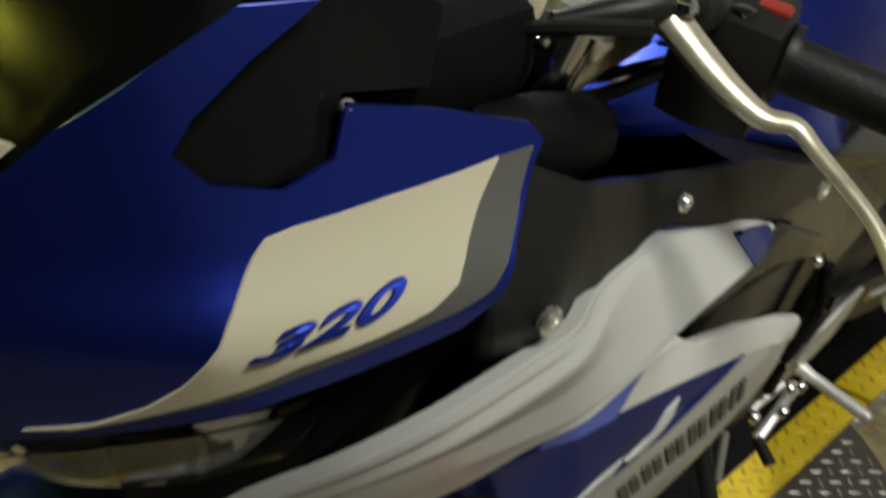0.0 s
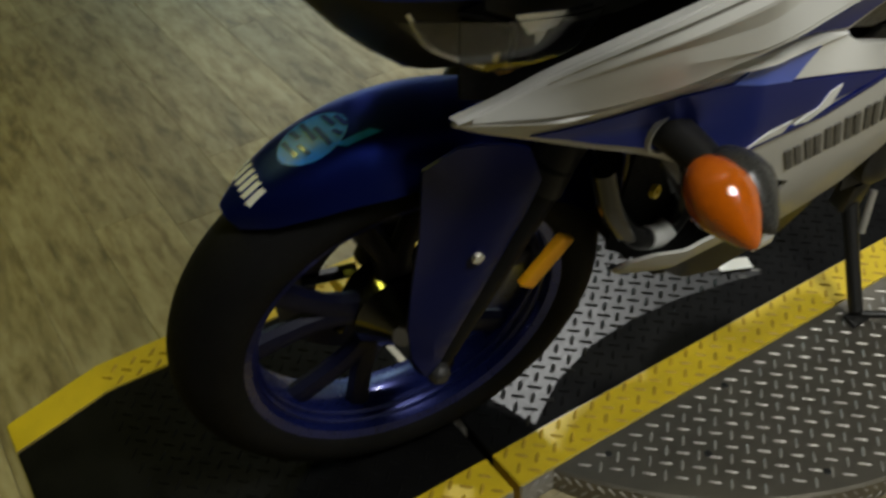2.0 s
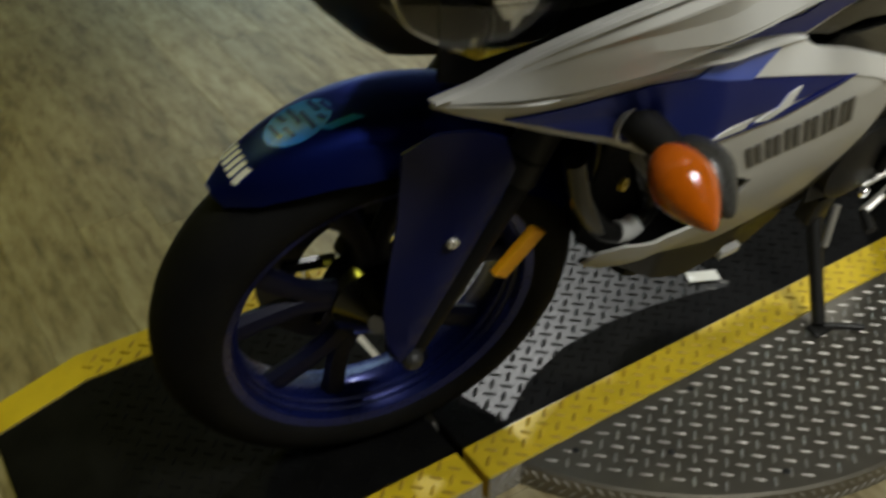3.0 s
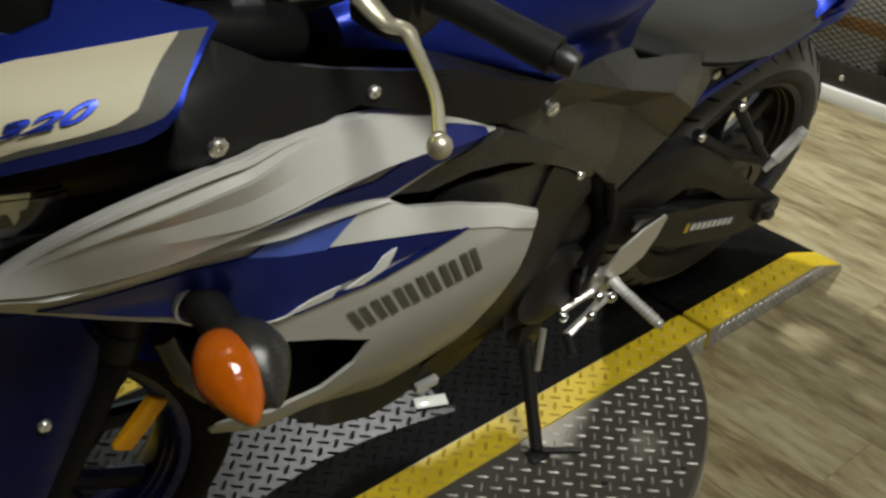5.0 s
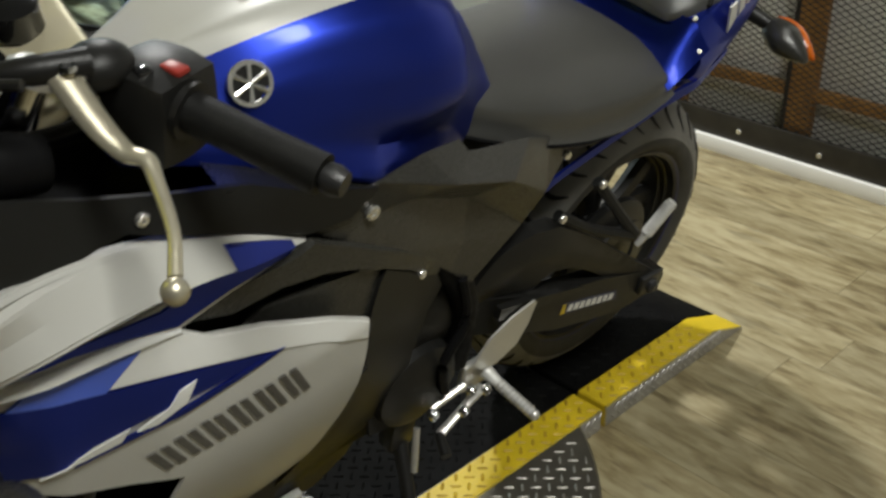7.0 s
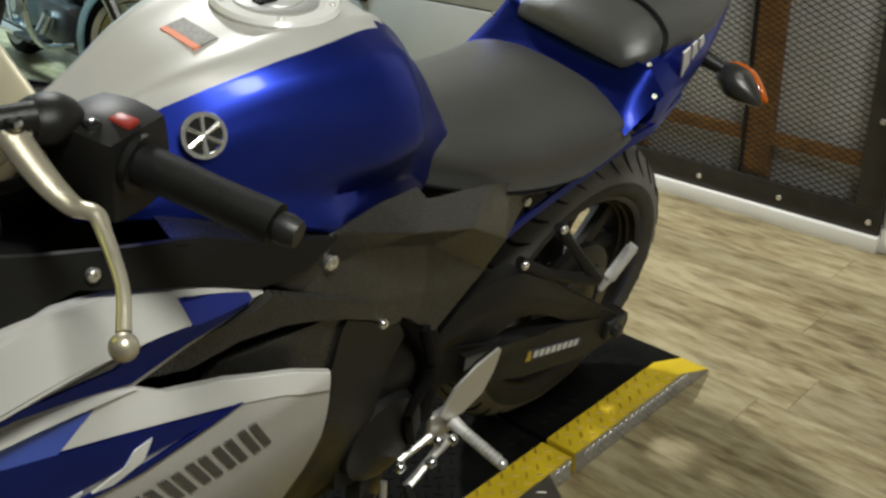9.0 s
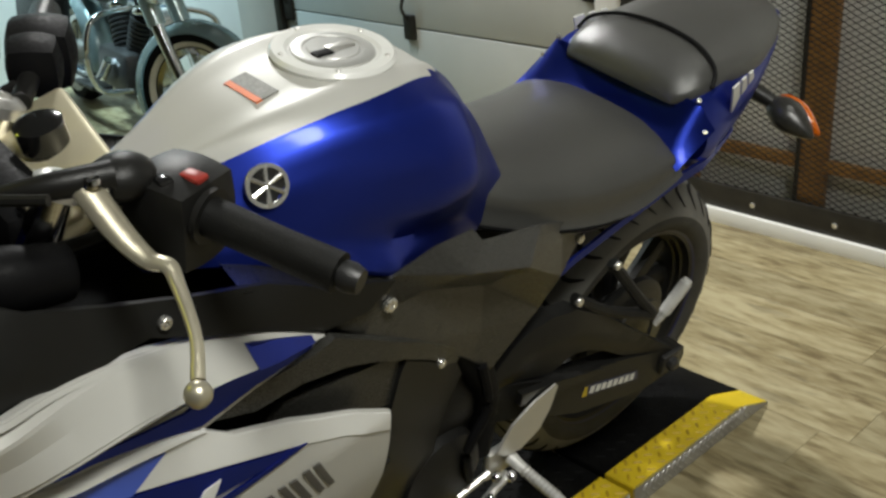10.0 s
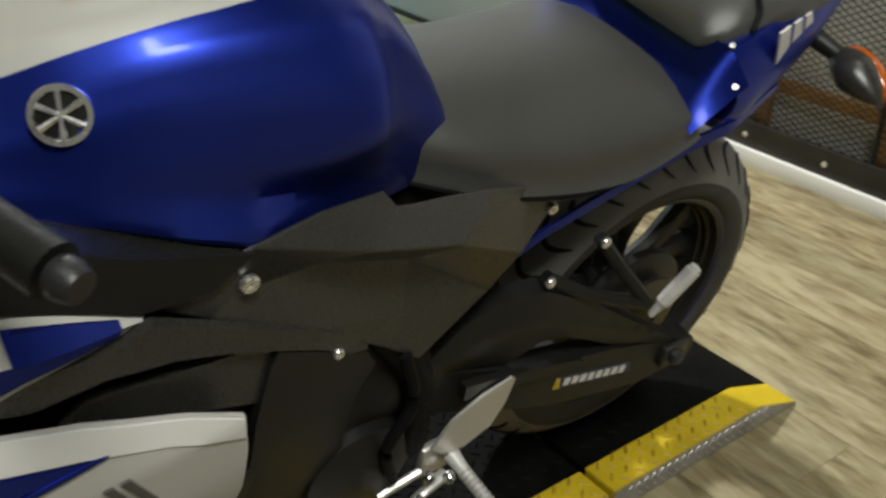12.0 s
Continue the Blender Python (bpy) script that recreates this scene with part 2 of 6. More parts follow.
def tube(pts, radii, n=10, smooth=5, flat=1.0, bm=None, up=(0, 0, 1)):
    """A round or flattened bar along a line; radii: one, or one for each point."""
    bm = bm or bmesh.new()
    line = spline(pts, smooth) if smooth else [Vector(q) for q in pts]
    if not isinstance(radii, (list, tuple)):
        radii = [radii] * len(pts)
    rings = []
    for i, q in enumerate(line):
        d = (line[min(i + 1, len(line) - 1)] - line[max(i - 1, 0)]).normalized()
        side = d.cross(Vector(up))
        if side.length < 0.05:
            side = d.cross(Vector((0, 1, 0.1)))
        side.normalize()
        top = side.cross(d)
        f = i / (len(line) - 1) * (len(radii) - 1)
        k = min(int(f), len(radii) - 2) if len(radii) > 1 else 0
        r = radii[k] * (1 - f + k) + radii[min(k + 1, len(radii) - 1)] * (f - k)
        rings.append([bm.verts.new(q + side * r * math.cos(a) + top * r * flat * math.sin(a)) for a in [2 * math.pi * j / n for j in range(n)]])
    for a, b in zip(rings, rings[1:]):
        for j in range(n):
            bm.faces.new((a[j], a[(j + 1) % n], b[(j + 1) % n], b[j]))
    bm.faces.new(rings[0][::-1])
    bm.faces.new(rings[-1])
    return bm


def lathe(profile, centre, axis=(0, 1, 0), n=48, bm=None, closed=True):
    """A ring or disc turned round an axis; profile: (radius, along)."""
    bm = bm or bmesh.new()
    ax = Vector(axis).normalized()
    e1 = ax.orthogonal().normalized()
    e2 = ax.cross(e1)
    c = Vector(centre)
    rings = []
    for j in range(n):
        a = 2 * math.pi * j / n
        rings.append([bm.verts.new(c + ax * s + (e1 * math.cos(a) + e2 * math.sin(a)) * max(r, 1e-4)) for r, s in profile])
    m = len(profile)
    for j in range(n):
        a, b = rings[j], rings[(j + 1) % n]
        for k in range(m if closed else m - 1):
            bm.faces.new((a[k], b[k], b[(k + 1) % m], a[(k + 1) % m]))
    bmesh.ops.remove_doubles(bm, verts=bm.verts, dist=3e-4 if not closed else 1e-6)
    return bm


def loft(rings, closed=True, caps=True, bm=None, mats=None):
    bm = bm or bmesh.new()
    made = [[bm.verts.new(q) for q in r] for r in rings]
    n = len(made[0])
    for i, (a, b) in enumerate(zip(made, made[1:])):
        for j in range(n if closed else n - 1):
            f = bm.faces.new((a[j], a[(j + 1) % n], b[(j + 1) % n], b[j]))
            if mats:
                f.material_index = mats(i, j)
    if caps and closed:
        bm.faces.new(made[0][::-1])
        bm.faces.new(made[-1])
    return bm


def lerp_at(x, xs, ys):
    return float(np.interp(x, xs, ys))


def curve_at(x, xs, ys):
    """A smooth curve through the points (xs, ys)."""
    if x <= xs[0]:
        return ys[0]
    if x >= xs[-1]:
        return ys[-1]
    i = max(k for k in range(len(xs) - 1) if xs[k] <= x)
    d = [(ys[k + 1] - ys[k]) / (xs[k + 1] - xs[k]) for k in range(len(xs) - 1)]

    def tangent(k):
        if k == 0 or k == len(xs) - 1:
            return d[min(k, len(d) - 1)]
        return 0.0 if d[k - 1] * d[k] <= 0 else 2 * d[k - 1] * d[k] / (d[k - 1] + d[k])

    h = xs[i + 1] - xs[i]
    t = (x - xs[i]) / h
    return ((2 * t ** 3 - 3 * t * t + 1) * ys[i] + (t ** 3 - 2 * t * t + t) * h * tangent(i)
            + (3 * t * t - 2 * t ** 3) * ys[i + 1] + (t ** 3 - t * t) * h * tangent(i + 1))


def shell(outline, side_at, thick=0.004, out=0.0, step=0.025, mirror=False):
    """A curved sheet: an outline in the bike's side view, laid on the surface v = side_at(u, w)."""
    bm = bmesh.new()
    vs = [bm.verts.new((u, 0, w)) for u, w in outline]
    bm.faces.new(vs)
    us, ws = [p[0] for p in outline], [p[1] for p in outline]
    for lo, hi, k in ((min(us), max(us), 0), (min(ws), max(ws), 2)):
        x = math.ceil(lo / step) * step
        while x < hi:
            co, no = [0, 0, 0], [0, 0, 0]
            co[k], no[k] = x, 1
            bmesh.ops.bisect_plane(bm, geom=bm.verts[:] + bm.edges[:] + bm.faces[:], dist=1e-5, plane_co=co, plane_no=no)
            x += step
    bmesh.ops.triangulate(bm, faces=bm.faces[:])
    bmesh.ops.recalc_face_normals(bm, faces=bm.faces)
    if bm.faces and sum(f.normal.y * f.calc_area() for f in bm.faces) > 0:
        bmesh.ops.reverse_faces(bm, faces=bm.faces[:])
    outer = list(bm.faces)
    rim = [e for e in bm.edges if e.is_boundary]
    for v in bm.verts:
        v.co.y = side_at(v.co.x, v.co.z) - out
    inner = {}
    for v in list(bm.verts):
        inner[v] = bm.verts.new(v.co + Vector((0, thick, 0)))
    for f in outer:
        bm.faces.new([inner[v] for v in reversed(f.verts)])
    for e in rim:
        a, b = e.verts
        bm.faces.new((b, a, inner[a], inner[b]))
    if mirror:
        bmesh.ops.scale(bm, vec=(1, -1, 1), verts=bm.verts)
        bmesh.ops.reverse_faces(bm, faces=bm.faces[:])
    return bm


def ball(c, r, m=None, bm=None, u=16, v=10):
    bm = bm or bmesh.new()
    made = bmesh.ops.create_uvsphere(bm, u_segments=u, v_segments=v, radius=1)["verts"]
    bmesh.ops.scale(bm, vec=r if isinstance(r, (tuple, list)) else (r, r, r), verts=made)
    if m is not None:
        bmesh.ops.transform(bm, matrix=m, verts=made)
    bmesh.ops.translate(bm, vec=c, verts=made)
    return bm


def pebble(lo, hi, m, cuts=5, rounding=0.55):
    """A soft block between two corners."""
    bm = bmesh.new()
    bmesh.ops.create_cube(bm, size=2)
    bmesh.ops.subdivide_edges(bm, edges=bm.edges[:], cuts=cuts, use_grid_fill=True)
    mid, half = [(a + b) / 2 for a, b in zip(lo, hi)], [(b - a) / 2 for a, b in zip(lo, hi)]
    for v in bm.verts:
        v.co = v.co.lerp(v.co.normalized() * 1.25, rounding)
        v.co = Vector([c + q * h for c, q, h in zip(mid, v.co, half)])
    bmesh.ops.transform(bm, matrix=m, verts=bm.verts)
    return bm


def bolt_head(c, r=0.007, axis=(0, -1, 0), tall=0.004):
    """A domed screw head with a socket rim."""
    return lathe([(0, -0.002), (r, -0.002), (r, tall * 0.5), (r * 0.8, tall), (r * 0.4, tall), (r * 0.35, tall * 0.4), (0, tall * 0.4)], c, axis, 14, closed=False)


def thing(name, label, category, group="", m=None):
    ob = tagged(new(name), label, category, group)
    if m is not None:
        ob.matrix_world = m
    return ob


def setting(ob, label, category):
    return tagged(ob, label, category, kind="structure")


# ---- room ----
WALL_X, Y_LO, Y_HI, X_LO, TOP = 2.66, -2.8, 4.6, -2.6, 3.0
setting(part("floor", box((X_LO - 0.1, Y_LO - 0.1, -0.12), (3.0, Y_HI + 0.1, -0.006)), mat("floor_base", (0.05, 0.04, 0.025), 0.8)), "wood-look vinyl plank floor with worn knotty grain", "floor")
FLOOR = bpy.data.objects["floor"]
# Unseen ceiling and west wall, coloured dark to cut bounced light.
setting(part("ceiling", box((X_LO - 0.1, Y_LO - 0.1, TOP), (3.0, Y_HI + 0.1, TOP + 0.1)), CEILING), "unseen ceiling, black to keep bounced light low", "ceiling")
setting(part("wall_west", box((X_LO - 0.12, Y_LO - 0.1, -0.006), (X_LO, Y_HI + 0.1, TOP)), DARK_WALL), "unseen wall, dark grey to keep bounce and reflections low", "wall")
# Unseen south wall, split white and dark to shape the paint's reflections.
setting(part("wall_south_1", box((-0.35, Y_LO - 0.12, -0.006), (3.0, Y_LO, TOP)), WALL), "plain white wall", "wall")
setting(part("wall_south_2", box((X_LO, Y_LO - 0.12, -0.006), (-0.35, Y_LO, TOP)), DARK_WALL), "unseen wall, dark grey to keep bounce and reflections low", "wall")
setting(part("wall_north", box((X_LO, Y_HI, -0.006), (3.0, Y_HI + 0.12, TOP)), WALL), "plain white wall in cool light", "wall")
east = [("wall_east_1", (WALL_X, Y_LO, -0.006), (2.9, -0.17, TOP), WALL, "white wall beside the mesh screen"),
        ("wall_east_2", (WALL_X - 0.032, -0.17, -0.006), (2.9, 0.91, 0.046), WALL, "white kerb under the mesh screen"),
        ("wall_east_3", (WALL_X, 0.91, -0.006), (2.9, 1.025, TOP), WALL, "white post between mesh screen and garage door"),
        ("wall_east_4", (WALL_X, 2.95, -0.006), (2.9, 3.28, TOP), BEIGE, "beige painted post beside the garage door"),
        ("wall_east_5", (WALL_X + 0.05, 3.28, -0.006), (2.9, Y_HI, TOP), WALL, "white wall in cool light behind the cruiser"),
        ("wall_east_6", (WALL_X, -0.17, 2.1), (2.9, 0.91, TOP), WALL, "white wall above the mesh screen"),
        ("wall_east_7", (WALL_X, 1.025, 2.2), (2.9, 2.95, TOP), WALL, "white wall above the garage door")]
for name, lo, hi, mm, lab in east:
    setting(part(name, box(lo, hi, 0.004), mm), lab, "wall")
setting(part("baseboard", box((WALL_X - 0.012, Y_LO, -0.004), (WALL_X, -0.17, 0.07), 0.003), WALL), "low white skirting along the wall", "baseboard")

# garage door of wide sections
gate = setting(new("garage_door"), "grey sectional garage door with black hinges, closed", "garage door")
for k in range(5):
    z = 0.02 + 0.44 * k
    part("door_panel", box((WALL_X + 0.03, 1.03, z), (WALL_X + 0.07, 2.945, z + 0.434), 0.004), DOOR_GREY, gate)
part("bottom_seal", box((WALL_X + 0.025, 1.03, -0.004), (WALL_X + 0.075, 2.945, 0.022), 0.004), BLACK, gate, "black rubber seal")
for y, z in ((2.0, 0.46), (1.06, 0.69), (2.86, 0.46)):
    h = part("hinge", box((WALL_X + 0.012, y - 0.03, z - 0.05), (WALL_X + 0.032, y + 0.03, z + 0.05), 0.004), FRAME_BLACK, gate, "black steel hinge")
    part("latch", tube([(WALL_X + 0.02, y, z + 0.02), (WALL_X - 0.005, y + 0.012, z + 0.08), (WALL_X + 0.0, y - 0.01, z + 0.14), (WALL_X + 0.02, y, z + 0.16)], 0.007, 8), FRAME_BLACK, h)
part("track", box((WALL_X - 0.002, 2.9, 0.0), (WALL_X + 0.03, 2.948, 2.1), 0.003), FRAME_BLACK, gate, "dark steel door track")

# mesh screen
screen = setting(new("mesh_screen"), "black expanded-metal screen in a bolted black frame with brown bars behind", "mesh screen")
fy0, fy1, fz0, fz1, fx = -0.165, 0.905, 0.047, 2.09, 2.642
for lo, hi in (((fx, fy0, fz0), (fx + 0.018, fy1, fz0 + 0.078)), ((fx, fy0, fz1 - 0.06), (fx + 0.018, fy1, fz1)),
               ((fx, fy0, fz0 + 0.078), (fx + 0.018, fy0 + 0.075, fz1 - 0.06)), ((fx, fy1 - 0.06, fz0 + 0.078), (fx + 0.018, fy1, fz1 - 0.06))):
    part("frame_bar", box(lo, hi, 0.003), FRAME_BLACK, screen)
for k in range(5):
    part("frame_bolt", bolt_head((fx, -0.135 + 0.265 * k, 0.083), 0.009, (-1, 0, 0), 0.006), BOLT, screen)
for k in range(7):
    part("frame_bolt", bolt_head((fx, -0.13, 0.37 + 0.28 * k), 0.009, (-1, 0, 0), 0.006), BOLT, screen)
part("brown_post", box((2.665, 0.190, 0.05), (2.70, 0.268, 2.1), 0.004), RUST, screen, "rust-brown upright bar behind the mesh")
part("brown_rail", box((2.668, -0.16, 0.222), (2.70, 0.90, 0.258), 0.004), RUST, screen, "rust-brown rail behind the mesh")
part("brown_post", box((2.665, 0.62, 0.05), (2.70, 0.66, 2.1), 0.004), RUST, screen)
part("dark_post", box((2.66, 0.269, 0.05), (2.70, 0.279, 2.1), 0.002), FRAME_BLACK, screen)
setting(part("wall_east_8", box((2.725, -0.17, 0.0), (2.9, 0.91, 2.2)), PANEL_GREY), "grey panel behind the mesh screen", "wall")


def expanded_mesh():
    bm = bmesh.new()
    pitch, slope = 0.0350, 0.52
    ya, yb, za, zb = fy0 + 0.06, fy1 - 0.05, fz0 + 0.06, fz1 - 0.05
    height = zb - za
    for sign in (1, -1):
        for k in range(-int(height / slope / pitch) - 2, int((yb - ya) / pitch) + 2):
            y0 = ya + k * pitch
            a, b = 0.0, height / slope
            a = max(a, ya - y0)
            b = min(b, yb - y0)
            if b - a < 0.01:
                continue
            p, q = (y0 + a, za + a * slope), (y0 + b, za + b * slope)
            if sign < 0:
                p, q = (ya + yb - p[0], p[1]), (ya + yb - q[0], q[1])
            dy, dz = q[0] - p[0], q[1] - p[1]
            n = math.hypot(dy, dz)
            wy, wz, d = -dz / n * 0.0011, dy / n * 0.0011, 0.0014
            ring = []
            for yy, zz in (p, q):
                ring.append([bm.verts.new((fx + 0.010 + d * sx, yy + wy * s, zz + wz * s)) for sx, s in ((-1, -1), (-1, 1), (1, 1), (1, -1))])
            for j in range(4):
                bm.faces.new((ring[0][j], ring[0][(j + 1) % 4], ring[1][(j + 1) % 4], ring[1][j]))
    return bm


tagged(part("wire_mesh", expanded_mesh(), WIRE, screen), kind="stuff")

# tall windows beyond the post, blue reflections painted into the pane colour
for n, y in ((1, 3.52),):
    win = setting(new("window_%d" % n), "narrow dark window with blue reflections in a white wall", "window")
    for lo, hi in (((2.69, y, 0.5), (2.72, y + 0.05, 2.2)), ((2.69, y + 0.45, 0.5), (2.72, y + 0.5, 2.2)), ((2.69, y + 0.05, 0.5), (2.72, y + 0.45, 0.55)), ((2.69, y + 0.05, 2.15), (2.72, y + 0.45, 2.2))):
        part("window_frame", box(lo, hi, 0.003), FRAME_BLACK, win)
    part("pane", box((2.695, y + 0.05, 0.55), (2.705, y + 0.45, 2.15)), WINDOW_BLUE, win)

# ---- turntable with ramps ----
DECK, PY0, PY1, DISC_X, DISC_Y, DISC_R = 0.05, -0.14, 0.480, 0.735, 0.163, 0.61
FRONT, FRONT_BREAK, SEAM_F, SEAM_R, REAR_BREAK, REAR = -0.455, -0.292, 0.141, 1.334, 1.71, 1.828
STRIPE = 0.074


def lugs(inside, z_at, step=0.0235, size=(0.0112, 0.0027, 0.0018), x0=-0.45, x1=1.85, y0=-0.46, y1=0.79):
    """The raised lozenges of tread plate, woven crosswise along the plate's diagonals."""
    verts, faces = [], []
    k = step * math.sqrt(0.5)
    for p in range(int((x1 - x0) / k) + 1):
        for q in range(int((y1 - y0) / k) + 1):
            if (p + q) % 2:
                continue
            x, y = x0 + p * k, y0 + q * k
            if not inside(x, y):
                continue
            turn = math.radians(45 if p % 2 else -45)
            c, s = math.cos(turn), math.sin(turn)
            n = len(verts)
            for a, b, h in ((-1, 0, 0), (-0.55, -0.85, 0), (0.55, -0.85, 0), (1, 0, 0), (0.55, 0.85, 0), (-0.55, 0.85, 0), (-0.6, 0, 1), (0.6, 0, 1)):
                e, f = a * size[0], b * size[1]
                xx, yy = x + e * c - f * s, y + e * s + f * c
                verts.append((xx, yy, z_at(xx) + h * size[2]))
            faces += [(n, n + 1, n + 6), (n + 1, n + 2, n + 7, n + 6), (n + 2, n + 3, n + 7), (n + 3, n + 4, n + 7), (n + 4, n + 5, n + 6, n + 7), (n + 5, n, n + 6)]
    bm = bmesh.new()
    me = bpy.data.meshes.new("lugs")
    me.from_pydata(verts, [], faces)
    bm.from_mesh(me)
    bpy.data.meshes.remove(me)
    return bm


def deck_z(x):
    return lerp_at(x, [FRONT, FRONT_BREAK, REAR_BREAK, REAR], [0.006, DECK, DECK, 0.006])


def slab(profile, y0, y1):
    """A slab whose side view is the profile of (x, z)."""
    bm = bmesh.new()
    a = [bm.verts.new((x, y0, z)) for x, z in profile]
    b = [bm.verts.new((x, y1, z)) for x, z in profile]
    n = len(a)
    for j in range(n):
        bm.faces.new((a[j], a[(j + 1) % n], b[(j + 1) % n], b[j]))
    bm.faces.new(a[::-1])
    bm.faces.new(b)
    bmesh.ops.bevel(bm, geom=bm.edges[:], offset=0.0018, segments=2, affect="EDGES")
    return bm


def in_disc(x, y):
    return math.hypot(x - DISC_X, y - DISC_Y) < DISC_R - 0.016


turntable = thing("display_turntable", "tread-plate motorcycle turntable with black track, yellow edges and end ramps", "turntable")
part("disc", lathe([(0, 0.0), (DISC_R - 0.006, 0.0), (DISC_R, 0.004), (DISC_R, DECK - 0.006), (DISC_R - 0.004, DECK - 0.002), (0, DECK - 0.002)], (DISC_X, DISC_Y, 0), (0, 0, 1), 120, closed=False), PLATE, turntable, "round bare tread-plate turntable")
tagged(part("tread_lug", lugs(lambda x, y: in_disc(x, y) and not PY0 - 0.012 < y < PY1 + 0.012, lambda x: DECK - 0.002, size=(0.0112, 0.0026, 0.0018)), PLATE_LUG, turntable, sharp=20), kind="stuff")
rim_bm = bmesh.new()
for k in range(230):
    a = 2 * math.pi * k / 230
    for z, tilt in ((0.014, 50), (0.034, -50)):
        aa = a + (0.013 if tilt < 0 else 0)
        mm = Matrix.Translation((DISC_X + DISC_R * math.cos(aa), DISC_Y + DISC_R * math.sin(aa), z)) @ Matrix.Rotation(aa, 4, "Z") @ Matrix.Rotation(radians(tilt), 4, "X")
        made = [rim_bm.verts.new(mm @ Vector(q)) for q in ((0, -0.010, 0), (0, 0, -0.0026), (0, 0.010, 0), (0, 0, 0.0026), (0.0018, -0.006, 0), (0.0018, 0.006, 0))]
        for f in ((0, 1, 4), (1, 5, 4), (1, 2, 5), (2, 3, 5), (3, 4, 5), (3, 0, 4)):
            rim_bm.faces.new([made[i] for i in f])
tagged(part("rim_lug", rim_bm, PLATE_LUG, turntable, sharp=20), kind="stuff")
for x, y in ((0.53, -0.165), (0.29, -0.166), (0.525, -0.372), (0.99, -0.36), (0.86, -0.30), (0.41, -0.25), (0.75, -0.40)):
    part("plate_screw", bolt_head((x, y, DECK - 0.002), 0.006, (0, 0, 1), 0.002), DARK_METAL, turntable, "dark countersunk screw")

for lo, hi in ((SEAM_F + 0.006, SEAM_R - 0.006),):
    part("centre_track", slab([(lo, 0.0), (hi, 0.0), (hi, DECK), (lo, DECK)], PY0 + STRIPE, PY1 - STRIPE), PLATE_BLACK, turntable, "black painted centre track")
    part("edge_strip", slab([(lo, 0.0), (hi, 0.0), (hi, DECK), (lo, DECK)], PY0, PY0 + STRIPE - 0.0015), [YELLOW, PLATE_SIDE], turntable, "yellow painted tread-plate edge")
    part("edge_strip", slab([(lo, 0.0), (hi, 0.0), (hi, DECK), (lo, DECK)], PY1 - STRIPE + 0.0015, PY1), [YELLOW, PLATE_SIDE], turntable, "yellow painted tread-plate edge")
prof_f = [(FRONT, 0.0), (SEAM_F - 0.006, 0.0), (SEAM_F - 0.006, DECK), (FRONT_BREAK, DECK), (FRONT, 0.006)]
prof_r = [(SEAM_R + 0.006, 0.0), (REAR, 0.0), (REAR, 0.006), (REAR_BREAK, DECK), (SEAM_R + 0.006, DECK)]
for prof in (prof_f, prof_r):
    ramp = part("ramp", slab(prof, PY0 + STRIPE, PY1 - STRIPE), PLATE_BLACK, turntable, "black painted end ramp")
    part("edge_strip", slab(prof, PY0, PY0 + STRIPE - 0.0015), [YELLOW, PLATE_SIDE], ramp, "yellow painted ramp edge")
    part("edge_strip", slab(prof, PY1 - STRIPE + 0.0015, PY1), [YELLOW, PLATE_SIDE], ramp, "yellow painted ramp edge")
# bare sides of the edge strips
for ob in [o for o in bpy.data.objects if o.name.startswith("edge_strip")]:
    for p in ob.data.polygons:
        if abs(p.normal.y) > 0.8:
            p.material_index = 1


def in_strip(x, y):
    on = PY0 + 0.012 < y < PY0 + STRIPE - 0.010 or PY1 - STRIPE + 0.010 < y < PY1 - 0.012
    return on and FRONT + 0.16 < x < REAR - 0.14 and min(abs(x - SEAM_F), abs(x - SEAM_R)) > 0.016


tagged(part("yellow_lug", lugs(in_strip, deck_z, size=(0.0115, 0.0036, 0.0026)), YELLOW_LUG, turntable, sharp=20), kind="stuff")


side_bm = bmesh.new()
for y, out in ((PY0, -1), (PY1, 1)):
    k = 0
    x = FRONT + 0.10
    while x < REAR - 0.08:
        k += 1
        x += 0.0185
        if min(abs(x - SEAM_F), abs(x - SEAM_R)) < 0.018 or math.hypot(x - DISC_X, y - DISC_Y) < DISC_R:
            continue
        for z, tilt in ((0.013, 45), (0.035, -45)):
            if z + 0.010 > deck_z(x):
                continue
            xx = x + (0.009 if tilt < 0 else 0)
            mm = Matrix.Translation((xx, y, z)) @ Matrix.Rotation(radians(tilt), 4, "Y")
            made = [side_bm.verts.new(mm @ Vector(q)) for q in ((-0.0115, 0, 0), (0, 0, -0.0034), (0.0115, 0, 0), (0, 0, 0.0034), (-0.007, out * 0.0026, 0), (0.007, out * 0.0026, 0))]
            for f in ((0, 1, 4), (1, 5, 4), (1, 2, 5), (2, 3, 5), (3, 4, 5), (3, 0, 4)):
                side_bm.faces.new([made[i] for i in f])
tagged(part("side_lug", side_bm, PLATE_LUG, turntable, sharp=20), kind="stuff")


# Area of metal tread plate inside the track, bounded by a curved edge.
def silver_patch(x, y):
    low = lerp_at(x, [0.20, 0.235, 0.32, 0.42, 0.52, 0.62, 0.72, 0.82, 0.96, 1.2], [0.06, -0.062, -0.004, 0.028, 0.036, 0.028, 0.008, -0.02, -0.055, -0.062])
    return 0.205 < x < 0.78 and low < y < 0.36


